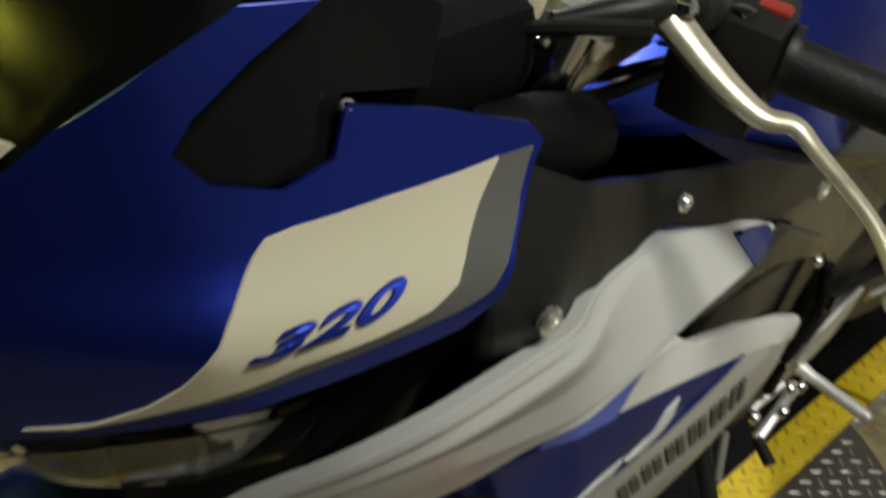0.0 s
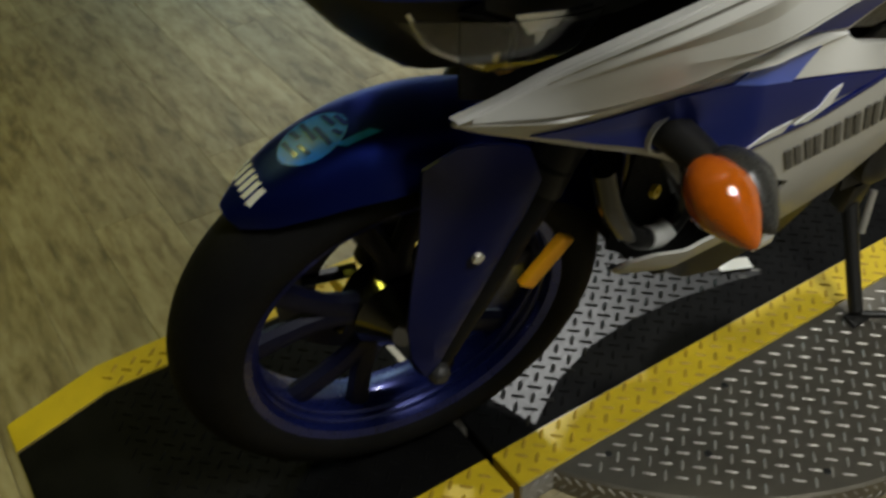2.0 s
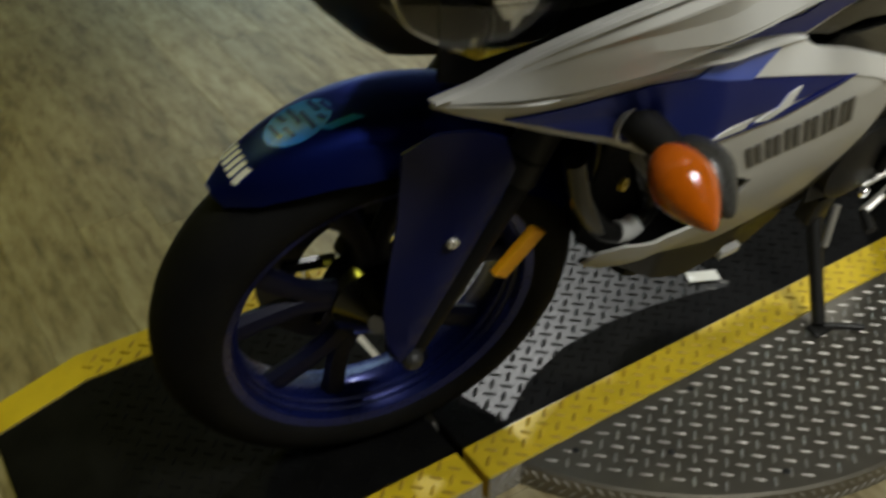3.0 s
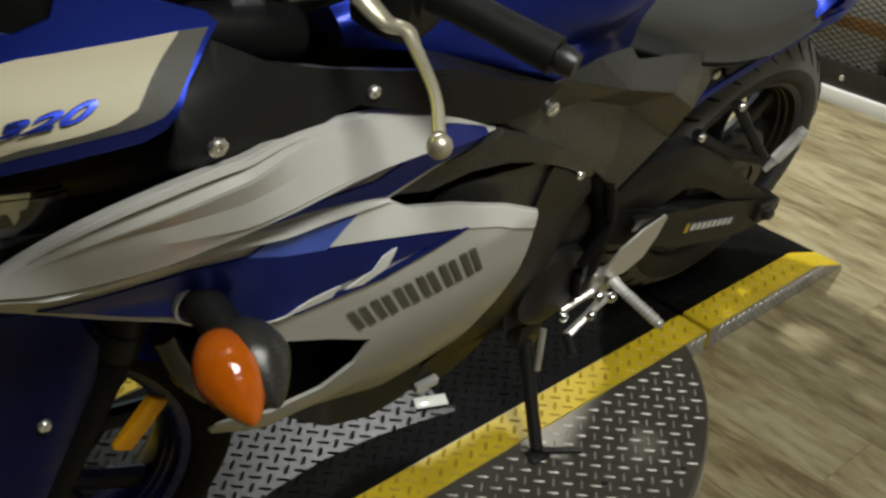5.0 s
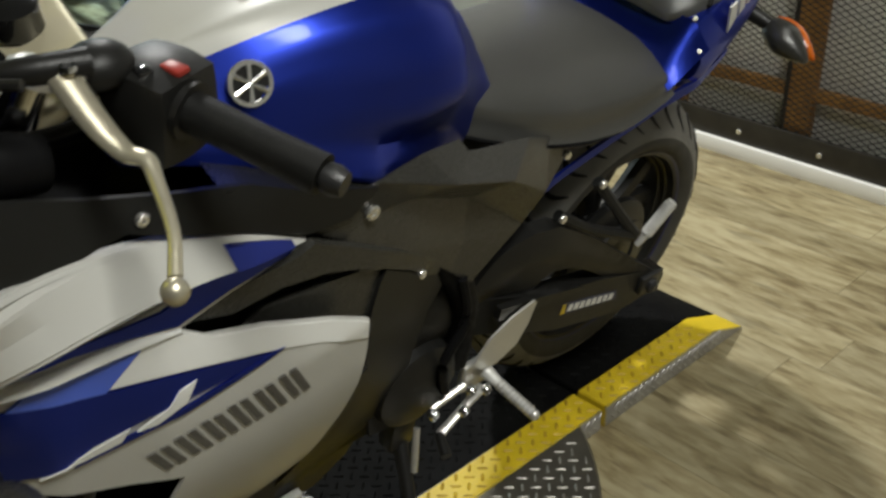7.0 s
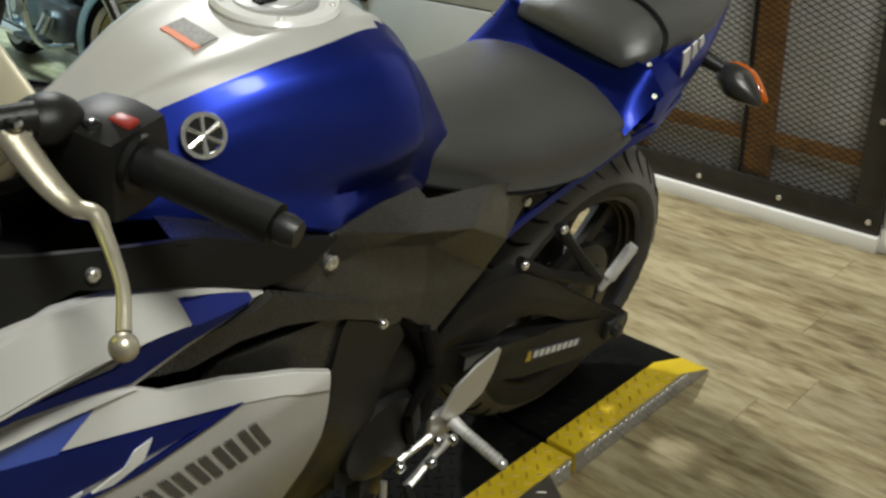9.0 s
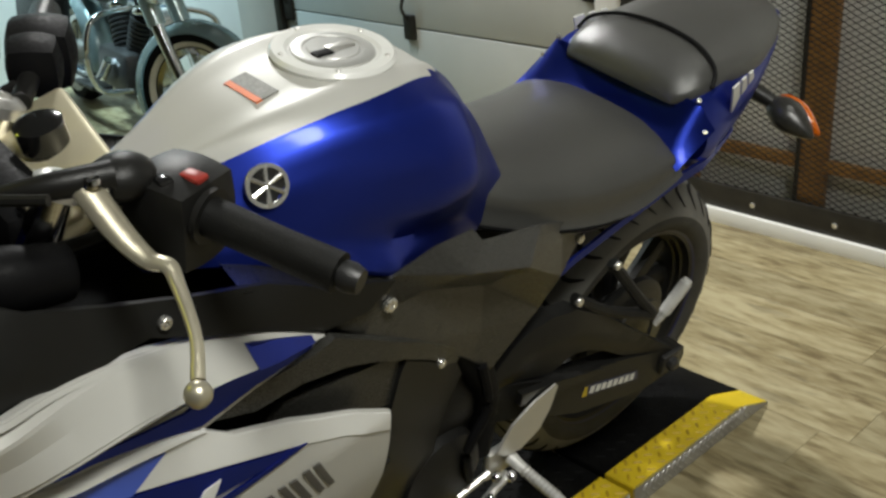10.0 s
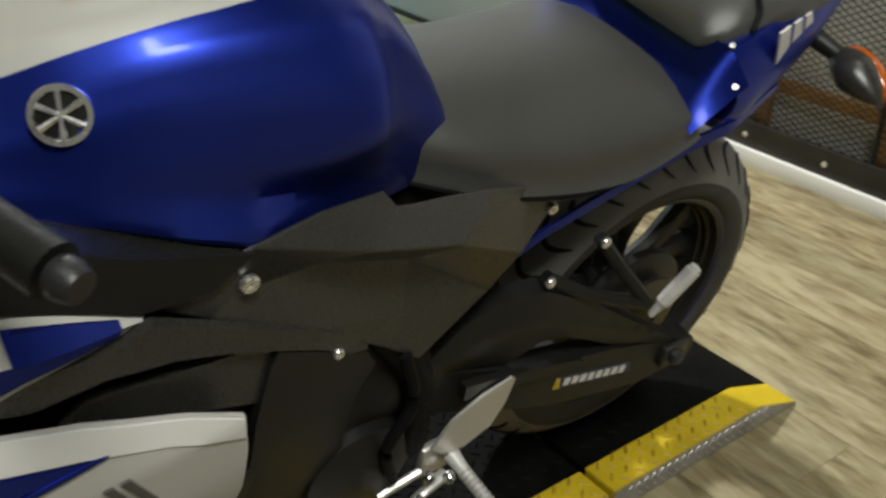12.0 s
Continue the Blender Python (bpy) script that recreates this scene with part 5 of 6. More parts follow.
part("screen_foot", shell([(0.052, 1.020), (0.078, 1.008), (0.133, 1.012), (0.150, 1.040), (0.205, 1.028), (0.225, 1.060), (0.180, 1.095), (0.140, 1.092), (0.095, 1.072), (0.060, 1.048)], lambda u, w: cowl_at(u, w) + 0.012 + 0.5 * max(0.0, u - 0.13) * 0.3, 0.004, 0.0, 0.012), SCREEN_BLACK, bike, "gloss black panel at the foot of the screen")
part("dashboard", box((0.165, -0.125, 0.975), (0.310, 0.10, 1.048), 0.022, m=Matrix.Rotation(radians(0), 4, "Y")), BLACK_DEEP, bike, "black instrument housing")
part("air_duct", tube([(0.25, -0.125, 0.965), (0.31, -0.135, 0.955), (0.355, -0.135, 0.945)], [0.026, 0.030, 0.026], 14), BLACK_DEEP, bike, "black duct between cowl and tank")

# front turn signals
def teardrop(c, size, s, tilt, yaw):
    bm = ball((0, 0, 0), 1.0, u=24, v=14)
    for v in bm.verts:
        out = v.co.y * s
        k = 1 - 0.45 * max(0.0, out) ** 1.5 + 0.06 * min(0.0, out)
        v.co.x, v.co.z = v.co.x * k, v.co.z * k
        v.co.y += s * 0.18 * max(0.0, out) ** 2
    bmesh.ops.scale(bm, vec=size, verts=bm.verts)
    bmesh.ops.transform(bm, matrix=Matrix.Translation(c) @ Matrix.Rotation(radians(s * tilt), 4, "X") @ Matrix.Rotation(radians(s * yaw), 4, "Z"), verts=bm.verts)
    return bm


for s in (-1, 1):
    sig = part("turn_signal", teardrop((0.230, s * 0.295, 0.716), (0.034, 0.046, 0.031), s, -10, 6), FLASH, bike, "dark grey turn signal housing")
    part("amber_lens", teardrop((0.203, s * 0.298, 0.716), (0.034, 0.048, 0.033), s, -10, 6), ORANGE, sig, "translucent amber lens")
    part("stem", tube([(0.225, s * 0.185, 0.712), (0.225, s * 0.26, 0.715)], [0.024, 0.018], 12, 2), BLACK, sig, "black rubber stem")
    part("stem_ring", lathe([(0.027, s * 0.198), (0.0298, s * 0.198), (0.0298, s * 0.204), (0.027, s * 0.204)], (0.225, 0, 0.712), n=28), METAL, sig)
    refl = part("fork_reflector", box((0.147, -0.006, 0.414), (0.175, 0.006, 0.496), 0.003), REFLECTOR, bike, "amber rectangular reflector on a fork leg")
    refl.matrix_basis = Matrix.Translation((0.022, s * 0.122, -0.006)) @ Matrix.Translation((0.161, 0, 0.455)) @ Matrix.Rotation(radians(38), 4, "Y") @ Matrix.Translation((-0.161, 0, -0.455))

# tank: rows of (half width, height) from the lower edge over the lip, hollow, bulge and shoulder to the silver edge
TANK_U = [0.45, 0.52, 0.60, 0.66, 0.70, 0.735, 0.785, 0.835, 0.875, 0.92, 0.96, 0.985]
TANK_ROWS = [([0.085, 0.115, 0.150, 0.172, 0.178, 0.166, 0.150, 0.134, 0.120, 0.104, 0.090, 0.072], [0.872, 0.866, 0.850, 0.832, 0.818, 0.807, 0.791, 0.778, 0.767, 0.759, 0.760, 0.766]),
             ([0.088, 0.118, 0.153, 0.174, 0.179, 0.168, 0.151, 0.135, 0.121, 0.105, 0.091, 0.073], [0.876, 0.870, 0.855, 0.838, 0.825, 0.815, 0.799, 0.787, 0.777, 0.769, 0.769, 0.773]),
             ([0.084, 0.113, 0.144, 0.156, 0.156, 0.150, 0.143, 0.134, 0.121, 0.106, 0.092, 0.074], [0.886, 0.884, 0.880, 0.868, 0.854, 0.840, 0.828, 0.818, 0.806, 0.793, 0.786, 0.782]),
             ([0.075, 0.103, 0.137, 0.154, 0.160, 0.164, 0.168, 0.164, 0.134, 0.109, 0.094, 0.074], [0.897, 0.899, 0.903, 0.900, 0.891, 0.884, 0.880, 0.884, 0.874, 0.848, 0.822, 0.798]),
             ([0.068, 0.094, 0.126, 0.143, 0.150, 0.154, 0.156, 0.149, 0.122, 0.098, 0.080, 0.062], [0.901, 0.914, 0.934, 0.942, 0.942, 0.940, 0.938, 0.934, 0.912, 0.876, 0.838, 0.806]),
             ([0.056, 0.078, 0.107, 0.121, 0.127, 0.129, 0.127, 0.117, 0.094, 0.075, 0.059, 0.044], [0.905, 0.928, 0.961, 0.979, 0.982, 0.982, 0.980, 0.972, 0.947, 0.904, 0.856, 0.818]),
             ([0.040, 0.058, 0.088, 0.101, 0.102, 0.099, 0.088, 0.074, 0.064, 0.052, 0.040, 0.028], [0.915, 0.944, 0.978, 0.994, 0.998, 0.999, 0.997, 0.987, 0.960, 0.915, 0.862, 0.824])]
T_TOP = [0.925, 0.958, 0.990, 1.003, 1.008, 1.009, 1.006, 0.996, 0.970, 0.925, 0.872, 0.832]
SILVER_ROWS = ((0.88, 0.55), (0.80, 0.95), (0.66, 1.05), (0.55, 0.80), (0.30, 0.90), (0.0, 1.0))
rings = []
fine_u = [0.45 + 0.545 * k / 54 for k in range(55)]
for u in fine_u:
    keys = [(curve_at(u, TANK_U, a), curve_at(u, TANK_U, b)) for a, b in TANK_ROWS]
    rows = []
    for (a0, b0), (a1, b1) in zip(keys, keys[1:]):
        rows += [(a0 + (a1 - a0) * q / 3, b0 + (b1 - b0) * q / 3) for q in range(3)]
    rows.append(keys[-1])
    edge_v, edge_w = keys[-1]
    top = curve_at(u, TANK_U, T_TOP)
    rows += [(edge_v * a, edge_w + (top - edge_w) * b) for a, b in SILVER_ROWS]
    left = [Vector((u, -a, b)) for a, b in rows]
    rings.append(left + [Vector((u, a, b)) for a, b in rows[-2::-1]])
half_n = len(rows)


def tank_faces(i, j):
    return 1 if 18 <= j <= 2 * half_n - 21 and fine_u[i] < 0.845 - 0.02 * (j in (18, 2 * half_n - 21)) else 0


tank = part("fuel_tank", loft(rings, mats=tank_faces), [BLUE, SILVER], bike, "blue fuel tank with a silver top panel", 50)
CAP, CAP_AXIS = (0.746, 0, 1.0105), (0.0, 0, 1)
cap = part("filler_cap", lathe([(0, -0.006), (0.072, -0.008), (0.074, -0.001), (0.070, 0.0035), (0.056, 0.0035), (0.052, 0.000), (0, 0.000)], CAP, CAP_AXIS, 48, closed=False), WHITE, tank, "white ring round the filler cap")
lid = part("cap_lid", lathe([(0, 0.0035), (0.030, 0.0035), (0.031, 0.0025), (0.034, 0.0025), (0.035, 0.0035), (0.046, 0.0035), (0.049, 0.002), (0.049, -0.001), (0, -0.001)], CAP, CAP_AXIS, 40, closed=False), LID, cap, "satin grey filler lid")
part("key_slot", box((0.714, -0.014, 1.0125), (0.738, 0.000, 1.016), 0.001), BLACK_DEEP, lid)
part("key_flap", box((0.736, -0.008, 1.0115), (0.773, 0.006, 1.0165), 0.002), METAL, lid)
for k in range(5):
    a = 2 * math.pi * (k + 0.3) / 5
    part("cap_screw", bolt_head((CAP[0] + 0.063 * math.cos(a), 0.063 * math.sin(a), CAP[2] + 0.0034 ), 0.0035, (0, 0, 1), 0.0015), METAL, cap)
for a0, a1, mm, nm in ((0.014, 0.030, WARN, "warning_stripe"), (-0.030, 0.0135, WARN_GREY, "warning_text_block")):
    m2 = Matrix.Translation((0.630, -0.008, curve_at(0.630, TANK_U, T_TOP) - 0.0002)) @ Matrix.Rotation(radians(-11), 4, "Y") @ Matrix.Rotation(radians(93), 4, "Z")
    b2 = box((-0.029, a0 * 0.50, -0.003), (0.029, a1 * 0.50, 0.0006), m=m2)
    part(nm, b2, mm, tank, "orange and grey warning label")
EMB = Matrix.Translation((0.578, -0.1125, 0.944)) @ Matrix.Rotation(radians(-14), 4, "Z") @ Matrix.Rotation(radians(-24), 4, "X") @ Matrix.Scale(0.84, 4)
em = lathe([(0.0215, -0.004), (0.0275, -0.004), (0.0285, 0.001), (0.0275, 0.004), (0.0225, 0.004), (0.0215, 0.001)], (0, 0, 0), (0, -1, 0), 40)
bmesh.ops.transform(em, matrix=EMB, verts=em.verts)
emblem = part("tank_emblem", em, EMBLEM, tank, "round white emblem with a six-armed star")
for k in range(6):
    a = radians(60 * k + 30)
    arm = tube([(0, -0.002, 0), (0.0225 * math.cos(a), -0.002, 0.0225 * math.sin(a))], [0.0022, 0.0036], 6, 1)
    bmesh.ops.transform(arm, matrix=EMB, verts=arm.verts)
    part("emblem_arm", arm, EMBLEM, emblem)
eb = lathe([(0, -0.003), (0.0225, -0.003), (0.0225, 0.0005), (0, 0.0005)], (0, 0, 0), (0, -1, 0), 32, closed=False)
bmesh.ops.transform(eb, matrix=EMB, verts=eb.verts)
part("emblem_back", eb, BLACK_GLOSS, emblem)

# seats
seat_u = [0.885, 0.92, 0.98, 1.05, 1.12, 1.20, 1.27, 1.315]
S_HALF = [0.084, 0.104, 0.132, 0.150, 0.158, 0.165, 0.168, 0.160]
S_TOP = [0.862, 0.852, 0.838, 0.828, 0.821, 0.814, 0.806, 0.800]
S_BOT = [0.766, 0.754, 0.738, 0.722, 0.708, 0.712, 0.735, 0.745]
rings = []
for k in range(25):
    u = 0.885 + 0.415 * k / 24
    top, bot, half = (curve_at(u, seat_u, q) for q in (S_TOP, S_BOT, S_HALF))
    side = [(1.0, 0), (1.03, 0.07), (0.985, 0.15), (0.975, 0.34), (0.97, 0.50), (0.94, 0.58), (0.84, 0.70), (0.70, 0.82), (0.50, 0.92), (0.25, 0.98)]
    pts = [(-a, b) for a, b in side] + [(0, 1)] + side[::-1]
    rings.append([Vector((u, half * a, bot + (top - bot) * b)) for a, b in pts])
seat = part("rider_seat", loft(rings), VINYL, bike, "black vinyl rider seat", 60)
part("seat_seam", tube([(0.905, -0.098, 0.766), (0.925, -0.109, 0.759), (0.98, -0.135, 0.745), (1.05, -0.153, 0.729), (1.12, -0.161, 0.716), (1.18, -0.166, 0.716)], 0.0028, 6), BLACK_DEEP, seat)
tail_u = [1.344, 1.36, 1.40, 1.48, 1.56, 1.64, 1.70]
T_SHAPE = ((0.170, 0.170, 0.164, 0.147, 0.122, 0.090, 0.055), (0.842, 0.848, 0.858, 0.870, 0.880, 0.888, 0.890), (0.735, 0.715, 0.728, 0.760, 0.795, 0.830, 0.850))
rings = []
for k in range(23):
    u = 1.344 + 0.356 * k / 22
    half, top, bot = (curve_at(u, tail_u, q) for q in T_SHAPE)
    pts = [(-0.55, 0), (-0.80, 0.07), (-0.94, 0.18), (-0.99, 0.32), (-1, 0.48), (-0.96, 0.70), (-0.88, 0.94), (-0.84, 1), (0.84, 1), (0.88, 0.94), (0.96, 0.70), (1, 0.48), (0.99, 0.32), (0.94, 0.18), (0.80, 0.07), (0.55, 0)]
    rings.append([Vector((u, half * a, bot + (top - bot) * b)) for a, b in pts])
tail = part("tail_cowl", loft(rings), BLUE, bike, "glossy blue tail cowl round the pillion seat", 45)
rows = []
for k in range(13):
    t = k / 12
    ring = []
    for q in range(41):
        s = q / 20 - 1
        a = abs(s)
        lo = Vector((1.284 - 0.014 * a ** 3, 0.172 * s, 0.795 - 0.034 * a ** 2.5))
        hi = Vector((lerp_at(a, [0, 0.84, 1], [1.340, 1.336, 1.350]), 0.174 * s, lerp_at(a, [0, 0.78, 0.84, 1], [0.836, 0.846, 0.845, 0.810])))
        p = lo.lerp(hi, t)
        p.z -= 0.012 * math.sin(math.pi * t) * max(0.0, 1 - (a / 0.75) ** 3)
        ring.append(p)
    rows.append(ring)
bm = loft(rows, closed=False)
bmesh.ops.solidify(bm, geom=bm.faces[:], thickness=-0.006)
part("seat_wall", bm, BLUE, tail, "glossy blue wall between the seats", 35)
WALL_SCREWS = ((1.336, -0.142, 0.848), (1.334, -0.166, 0.806), (1.322, -0.161, 0.797), (1.336, 0.142, 0.848), (1.322, 0.158, 0.812), (1.284, 0.062, 0.789), (1.286, 0.035, 0.792), (1.284, -0.010, 0.793), (1.290, -0.075, 0.793), (1.282, -0.096, 0.790), (1.336, 0.0, 0.832))
for c in WALL_SCREWS:
    part("tail_screw", bolt_head(c, 0.0042 if abs(c[1]) > 0.12 else 0.0030, (-0.5, -0.4 if c[1] < -0.12 else 0.0, 0.8), 0.005), BOLT, tail)
strip = [(1.040, 0.628), (1.10, 0.660), (1.157, 0.684), (1.24, 0.712), (1.31, 0.742), (1.36, 0.752), (1.41, 0.764), (1.45, 0.776), (1.45, 0.766), (1.41, 0.750), (1.36, 0.735), (1.30, 0.720), (1.20, 0.684), (1.10, 0.646), (1.050, 0.618)]
for flip in (False, True):
    part("tail_strip", shell(strip, lambda u, w: lerp_at(u, [1.04, 1.2, 1.36, 1.45], [-0.138, -0.152, -0.167, -0.152]), 0.005, mirror=flip), BLUE, tail, "blue strip under the seat")
    for mark in ([(1.392, 0.864), (1.414, 0.868), (1.432, 0.836), (1.413, 0.816)], [(1.424, 0.868), (1.440, 0.870), (1.456, 0.846), (1.438, 0.838)], [(1.450, 0.870), (1.464, 0.872), (1.478, 0.855), (1.462, 0.849)]):
        part("tail_mark", shell(mark, lambda u, w: lerp_at(u, [1.35, 1.40, 1.48, 1.56], [-0.166, -0.160, -0.145, -0.122]), 0.003, 0.0025, mirror=flip), WHITE, tail, "white slanted mark")
rings = []
for k in range(15):
    t = k / 14
    u = 1.320 + 0.373 * t
    half = curve_at(t, [0, 0.10, 0.25, 0.5, 0.9, 1], [0.105, 0.128, 0.134, 0.128, 0.078, 0.045])
    top = curve_at(t, [0, 0.10, 0.25, 0.6, 1], [0.852, 0.882, 0.898, 0.914, 0.904])
    bot = lerp_at(t, [0, 0.5, 1], [0.832, 0.850, 0.876])
    pts = [(-1.0, 0), (-1.03, 0.25), (-0.97, 0.55), (-0.8, 0.82), (-0.45, 0.97), (0, 1), (0.45, 0.97), (0.8, 0.82), (0.97, 0.55), (1.03, 0.25), (1.0, 0)]
    rings.append([Vector((u, half * a, bot + (top - bot) * b)) for a, b in pts])
pillion = part("pillion_seat", loft(rings), VINYL, bike, "black vinyl pillion seat with a piped seam", 60)
part("piping", tube([(1.375, -0.137, 0.858), (1.392, -0.124, 0.881), (1.410, -0.075, 0.898), (1.418, 0, 0.903), (1.410, 0.075, 0.898), (1.392, 0.124, 0.881), (1.375, 0.137, 0.858)], 0.0035, 6), BLACK_DEEP, pillion)
for s in (-1, 1):
    sig = part("rear_turn_signal", teardrop((1.578, s * 0.180, 0.772), (0.032, 0.048, 0.027), s, -14, 10), FLASH, bike, "dark grey rear turn signal")
    part("amber_lens", teardrop((1.594, s * 0.184, 0.774), (0.018, 0.048, 0.024), s, -14, 10), ORANGE, sig, "amber rear lens")
    part("stem", tube([(1.56, s * 0.08, 0.80), (1.575, s * 0.145, 0.785)], [0.016, 0.012], 10, 2), BLACK, sig)

# swingarm, passenger peg bracket
arm_top = [(0.955, 0.50), (0.992, 0.533), (1.029, 0.554), (1.067, 0.561), (1.119, 0.555), (1.205, 0.503), (1.29, 0.436), (1.378, 0.369), (1.423, 0.335), (1.360, 0.338), (1.321, 0.351), (1.225, 0.419), (1.18, 0.445), (1.132, 0.456), (1.085, 0.440), (1.02, 0.455), (0.96, 0.44)]
arm_low = [(0.955, 0.47), (1.018, 0.452), (1.143, 0.408), (1.28, 0.376), (1.472, 0.313), (1.480, 0.290), (1.476, 0.272), (1.456, 0.264), (1.385, 0.258), (1.321, 0.268), (1.176, 0.307), (1.06, 0.360), (0.95, 0.40)]
for flip in (False, True):
    arm = part("swingarm", shell(arm_low, lambda u, w: lerp_at(u, [0.95, 1.1, 1.48], [-0.135, -0.155, -0.168]), 0.035, mirror=flip), BLACK, bike, "black swingarm", 60)
    part("arch_brace", shell(arm_top, lambda u, w: lerp_at(u, [0.95, 1.1, 1.45], [-0.132, -0.150, -0.160]) - 0.012 * max(0.0, 1 - abs(w - lerp_at(u, [0.95, 1.05, 1.13, 1.42], [0.48, 0.52, 0.51, 0.345])) / 0.045), 0.03, step=0.02, mirror=flip), BLACK, arm)
    part("axle_plate", box((1.40, -0.176 if not flip else 0.164, 0.284), (1.455, -0.164 if not flip else 0.176, 0.324), 0.003), DARK_METAL, arm)
    part("axle_nut", lathe([(0, 0), (0.014, 0), (0.014, 0.008), (0.009, 0.013), (0, 0.013)], (1.425, -0.176 if not flip else 0.176, 0.302), (0, -1 if not flip else 1, 0), 8, closed=False), DARK_METAL, arm)
part("chain_guard", shell([(1.00, 0.455), (1.10, 0.43), (1.20, 0.40), (1.22, 0.385), (1.10, 0.405), (1.00, 0.43)], lambda u, w: -0.166, 0.012), BLACK, bike)
def arm_face(u, w):
    return lerp_at(u, [0.95, 1.1, 1.48], [-0.135, -0.155, -0.168]) - 0.0008


part("arm_sticker", shell([(1.176, 0.342), (1.179, 0.367), (1.332, 0.325), (1.340, 0.300)], arm_face, 0.001), mat("sticker_black", (0.03, 0.032, 0.07), 0.4, 0, 0.3, 150), bike, "small blue and white sticker with unreadable lettering")
for k in range(8):
    u = 1.196 + 0.0165 * k
    z = 0.342 - 0.272 * (u - 1.196)
    part("block_mark", shell([(u, z), (u + 0.0115, z - 0.003), (u + 0.013, z + 0.0115), (u + 0.002, z + 0.0145)], arm_face, 0.001, 0.0008), WHITE, bpy.data.objects["arm_sticker"])
part("sticker_flash", shell([(1.177, 0.343), (1.180, 0.365), (1.187, 0.362), (1.190, 0.340)], arm_face, 0.001, 0.0008), YELLOW, bpy.data.objects["arm_sticker"])
part("inner_fender", tube([(1.02, 0, 0.46), (1.04, 0, 0.62), (1.16, 0, 0.68), (1.35, 0, 0.70), (1.55, 0, 0.72)], [0.07, 0.075, 0.08, 0.075, 0.06], 12, 5, 0.35), BLACK_DEEP, bike, "black inner fender")
for s in (-1, 1):
    br = part("peg_bracket", tube([(1.205, s * 0.140, 0.602), (1.245, s * 0.165, 0.545), (1.285, s * 0.185, 0.492)], [0.010, 0.009, 0.011], 8, 3), BLACK, bike, "black passenger peg bracket")
    part("bracket_arm", tube([(1.125, s * 0.138, 0.566), (1.20, s * 0.16, 0.520), (1.285, s * 0.185, 0.490)], [0.010, 0.009, 0.011], 8, 3), BLACK, br)
    part("bracket_screw", bolt_head((1.203, s * 0.152, 0.604), 0.008, (0, s, 0)), BOLT, br)
    part("bracket_screw", bolt_head((1.122, s * 0.150, 0.568), 0.008, (0, s, 0)), BOLT, br)
    peg = part("passenger_peg", tube([(1.293, s * 0.193, 0.470), (1.308, s * 0.203, 0.512), (1.328, s * 0.211, 0.558)], [0.006, 0.0100, 0.0090], 10, 3, 0.8), PEG, br, "ribbed alloy passenger footpeg")
    for k in range(13):
        f = 0.30 + 0.052 * k
        part("peg_rib", lathe([(0.006, -0.0011), (0.0106, -0.0011), (0.0106, 0.0011), (0.006, 0.0011)], (1.291 + 0.037 * f, s * (0.194 + 0.017 * f), 0.470 + 0.088 * f), (0.38, s * 0.18, 0.90), 12), PEG, peg)

# rider controls at the left foot
rear_set = part("foot_bracket", box((0.955, -0.160, 0.285), (1.020, -0.145, 0.345), 0.006), METAL, bike, "alloy footpeg bracket")
part("heel_plate", shell([(0.957, 0.362), (0.982, 0.405), (1.025, 0.430), (1.072, 0.442), (1.078, 0.436), (1.072, 0.392), (1.055, 0.352), (1.015, 0.332), (0.98, 0.338)], lambda u, w: -0.170 - 0.03 * (w - 0.33), 0.004), mat("heel_plate_alloy", (0.75, 0.74, 0.7), 0.45, 0.7, 0.06), rear_set, "matt alloy heel guard")
part("footpeg", tube([(1.000, -0.165, 0.318), (1.000, -0.19, 0.317), (0.998, -0.274, 0.318)], [0.013, 0.0092, 0.0086], 12, 2), PEG, rear_set, "ribbed alloy rider footpeg")
for k in range(9):
    part("peg_rib", lathe([(0.007, -0.0014), (0.0100, -0.0014), (0.0100, 0.0014), (0.007, 0.0014)], (0.999, -0.20 - 0.008 * k, 0.3175), (0, 1, 0), 14), METAL, rear_set)
part("peg_tip", ball((0.998, -0.275, 0.318), 0.009), METAL, rear_set)
part("shift_lever", tube([(0.985, -0.175, 0.300), (0.935, -0.185, 0.292), (0.885, -0.19, 0.268)], [0.010, 0.007, 0.008], 10, 4, 0.7), METAL, rear_set, "alloy gear lever")
part("shift_rod", tube([(0.945, -0.17, 0.325), (0.885, -0.165, 0.305)], [0.006, 0.006], 8, 2), METAL, rear_set)
part("toe_peg", tube([(0.885, -0.19, 0.268), (0.868, -0.225, 0.262)], [0.008, 0.009], 10, 2), BLACK, rear_set, "black rubber toe peg")
for c in ((0.952, -0.178, 0.318), (0.985, -0.182, 0.302), (0.880, -0.172, 0.302), (0.93, -0.19, 0.295)):
    part("pivot_bolt", bolt_head(c, 0.010, (0, -1, 0), 0.008), CHROME, rear_set)

# side stand on the disc
stand = part("side_stand", tube([(0.865, -0.125, 0.215), (0.840, -0.190, 0.145), (0.815, -0.255, 0.080)], [0.014, 0.012, 0.012], 10, 3), BLACK, bike, "black side stand, lowered")
part("stand_foot", box((0.795, -0.275, 0.068), (0.835, -0.248, 0.076), 0.003, m=Matrix.Translation((0, 0, 0.0)) @ Matrix.Rotation(0, 4, "X")), BLACK, stand)
part("stand_tang", tube([(0.825, -0.262, 0.075), (0.850, -0.285, 0.085), (0.872, -0.305, 0.092)], [0.007, 0.006, 0.005], 8, 3), BLACK, stand)
part("stand_bracket", box((0.835, -0.14, 0.20), (0.885, -0.105, 0.265), 0.008), DARK_METAL, stand, "bare metal stand bracket")
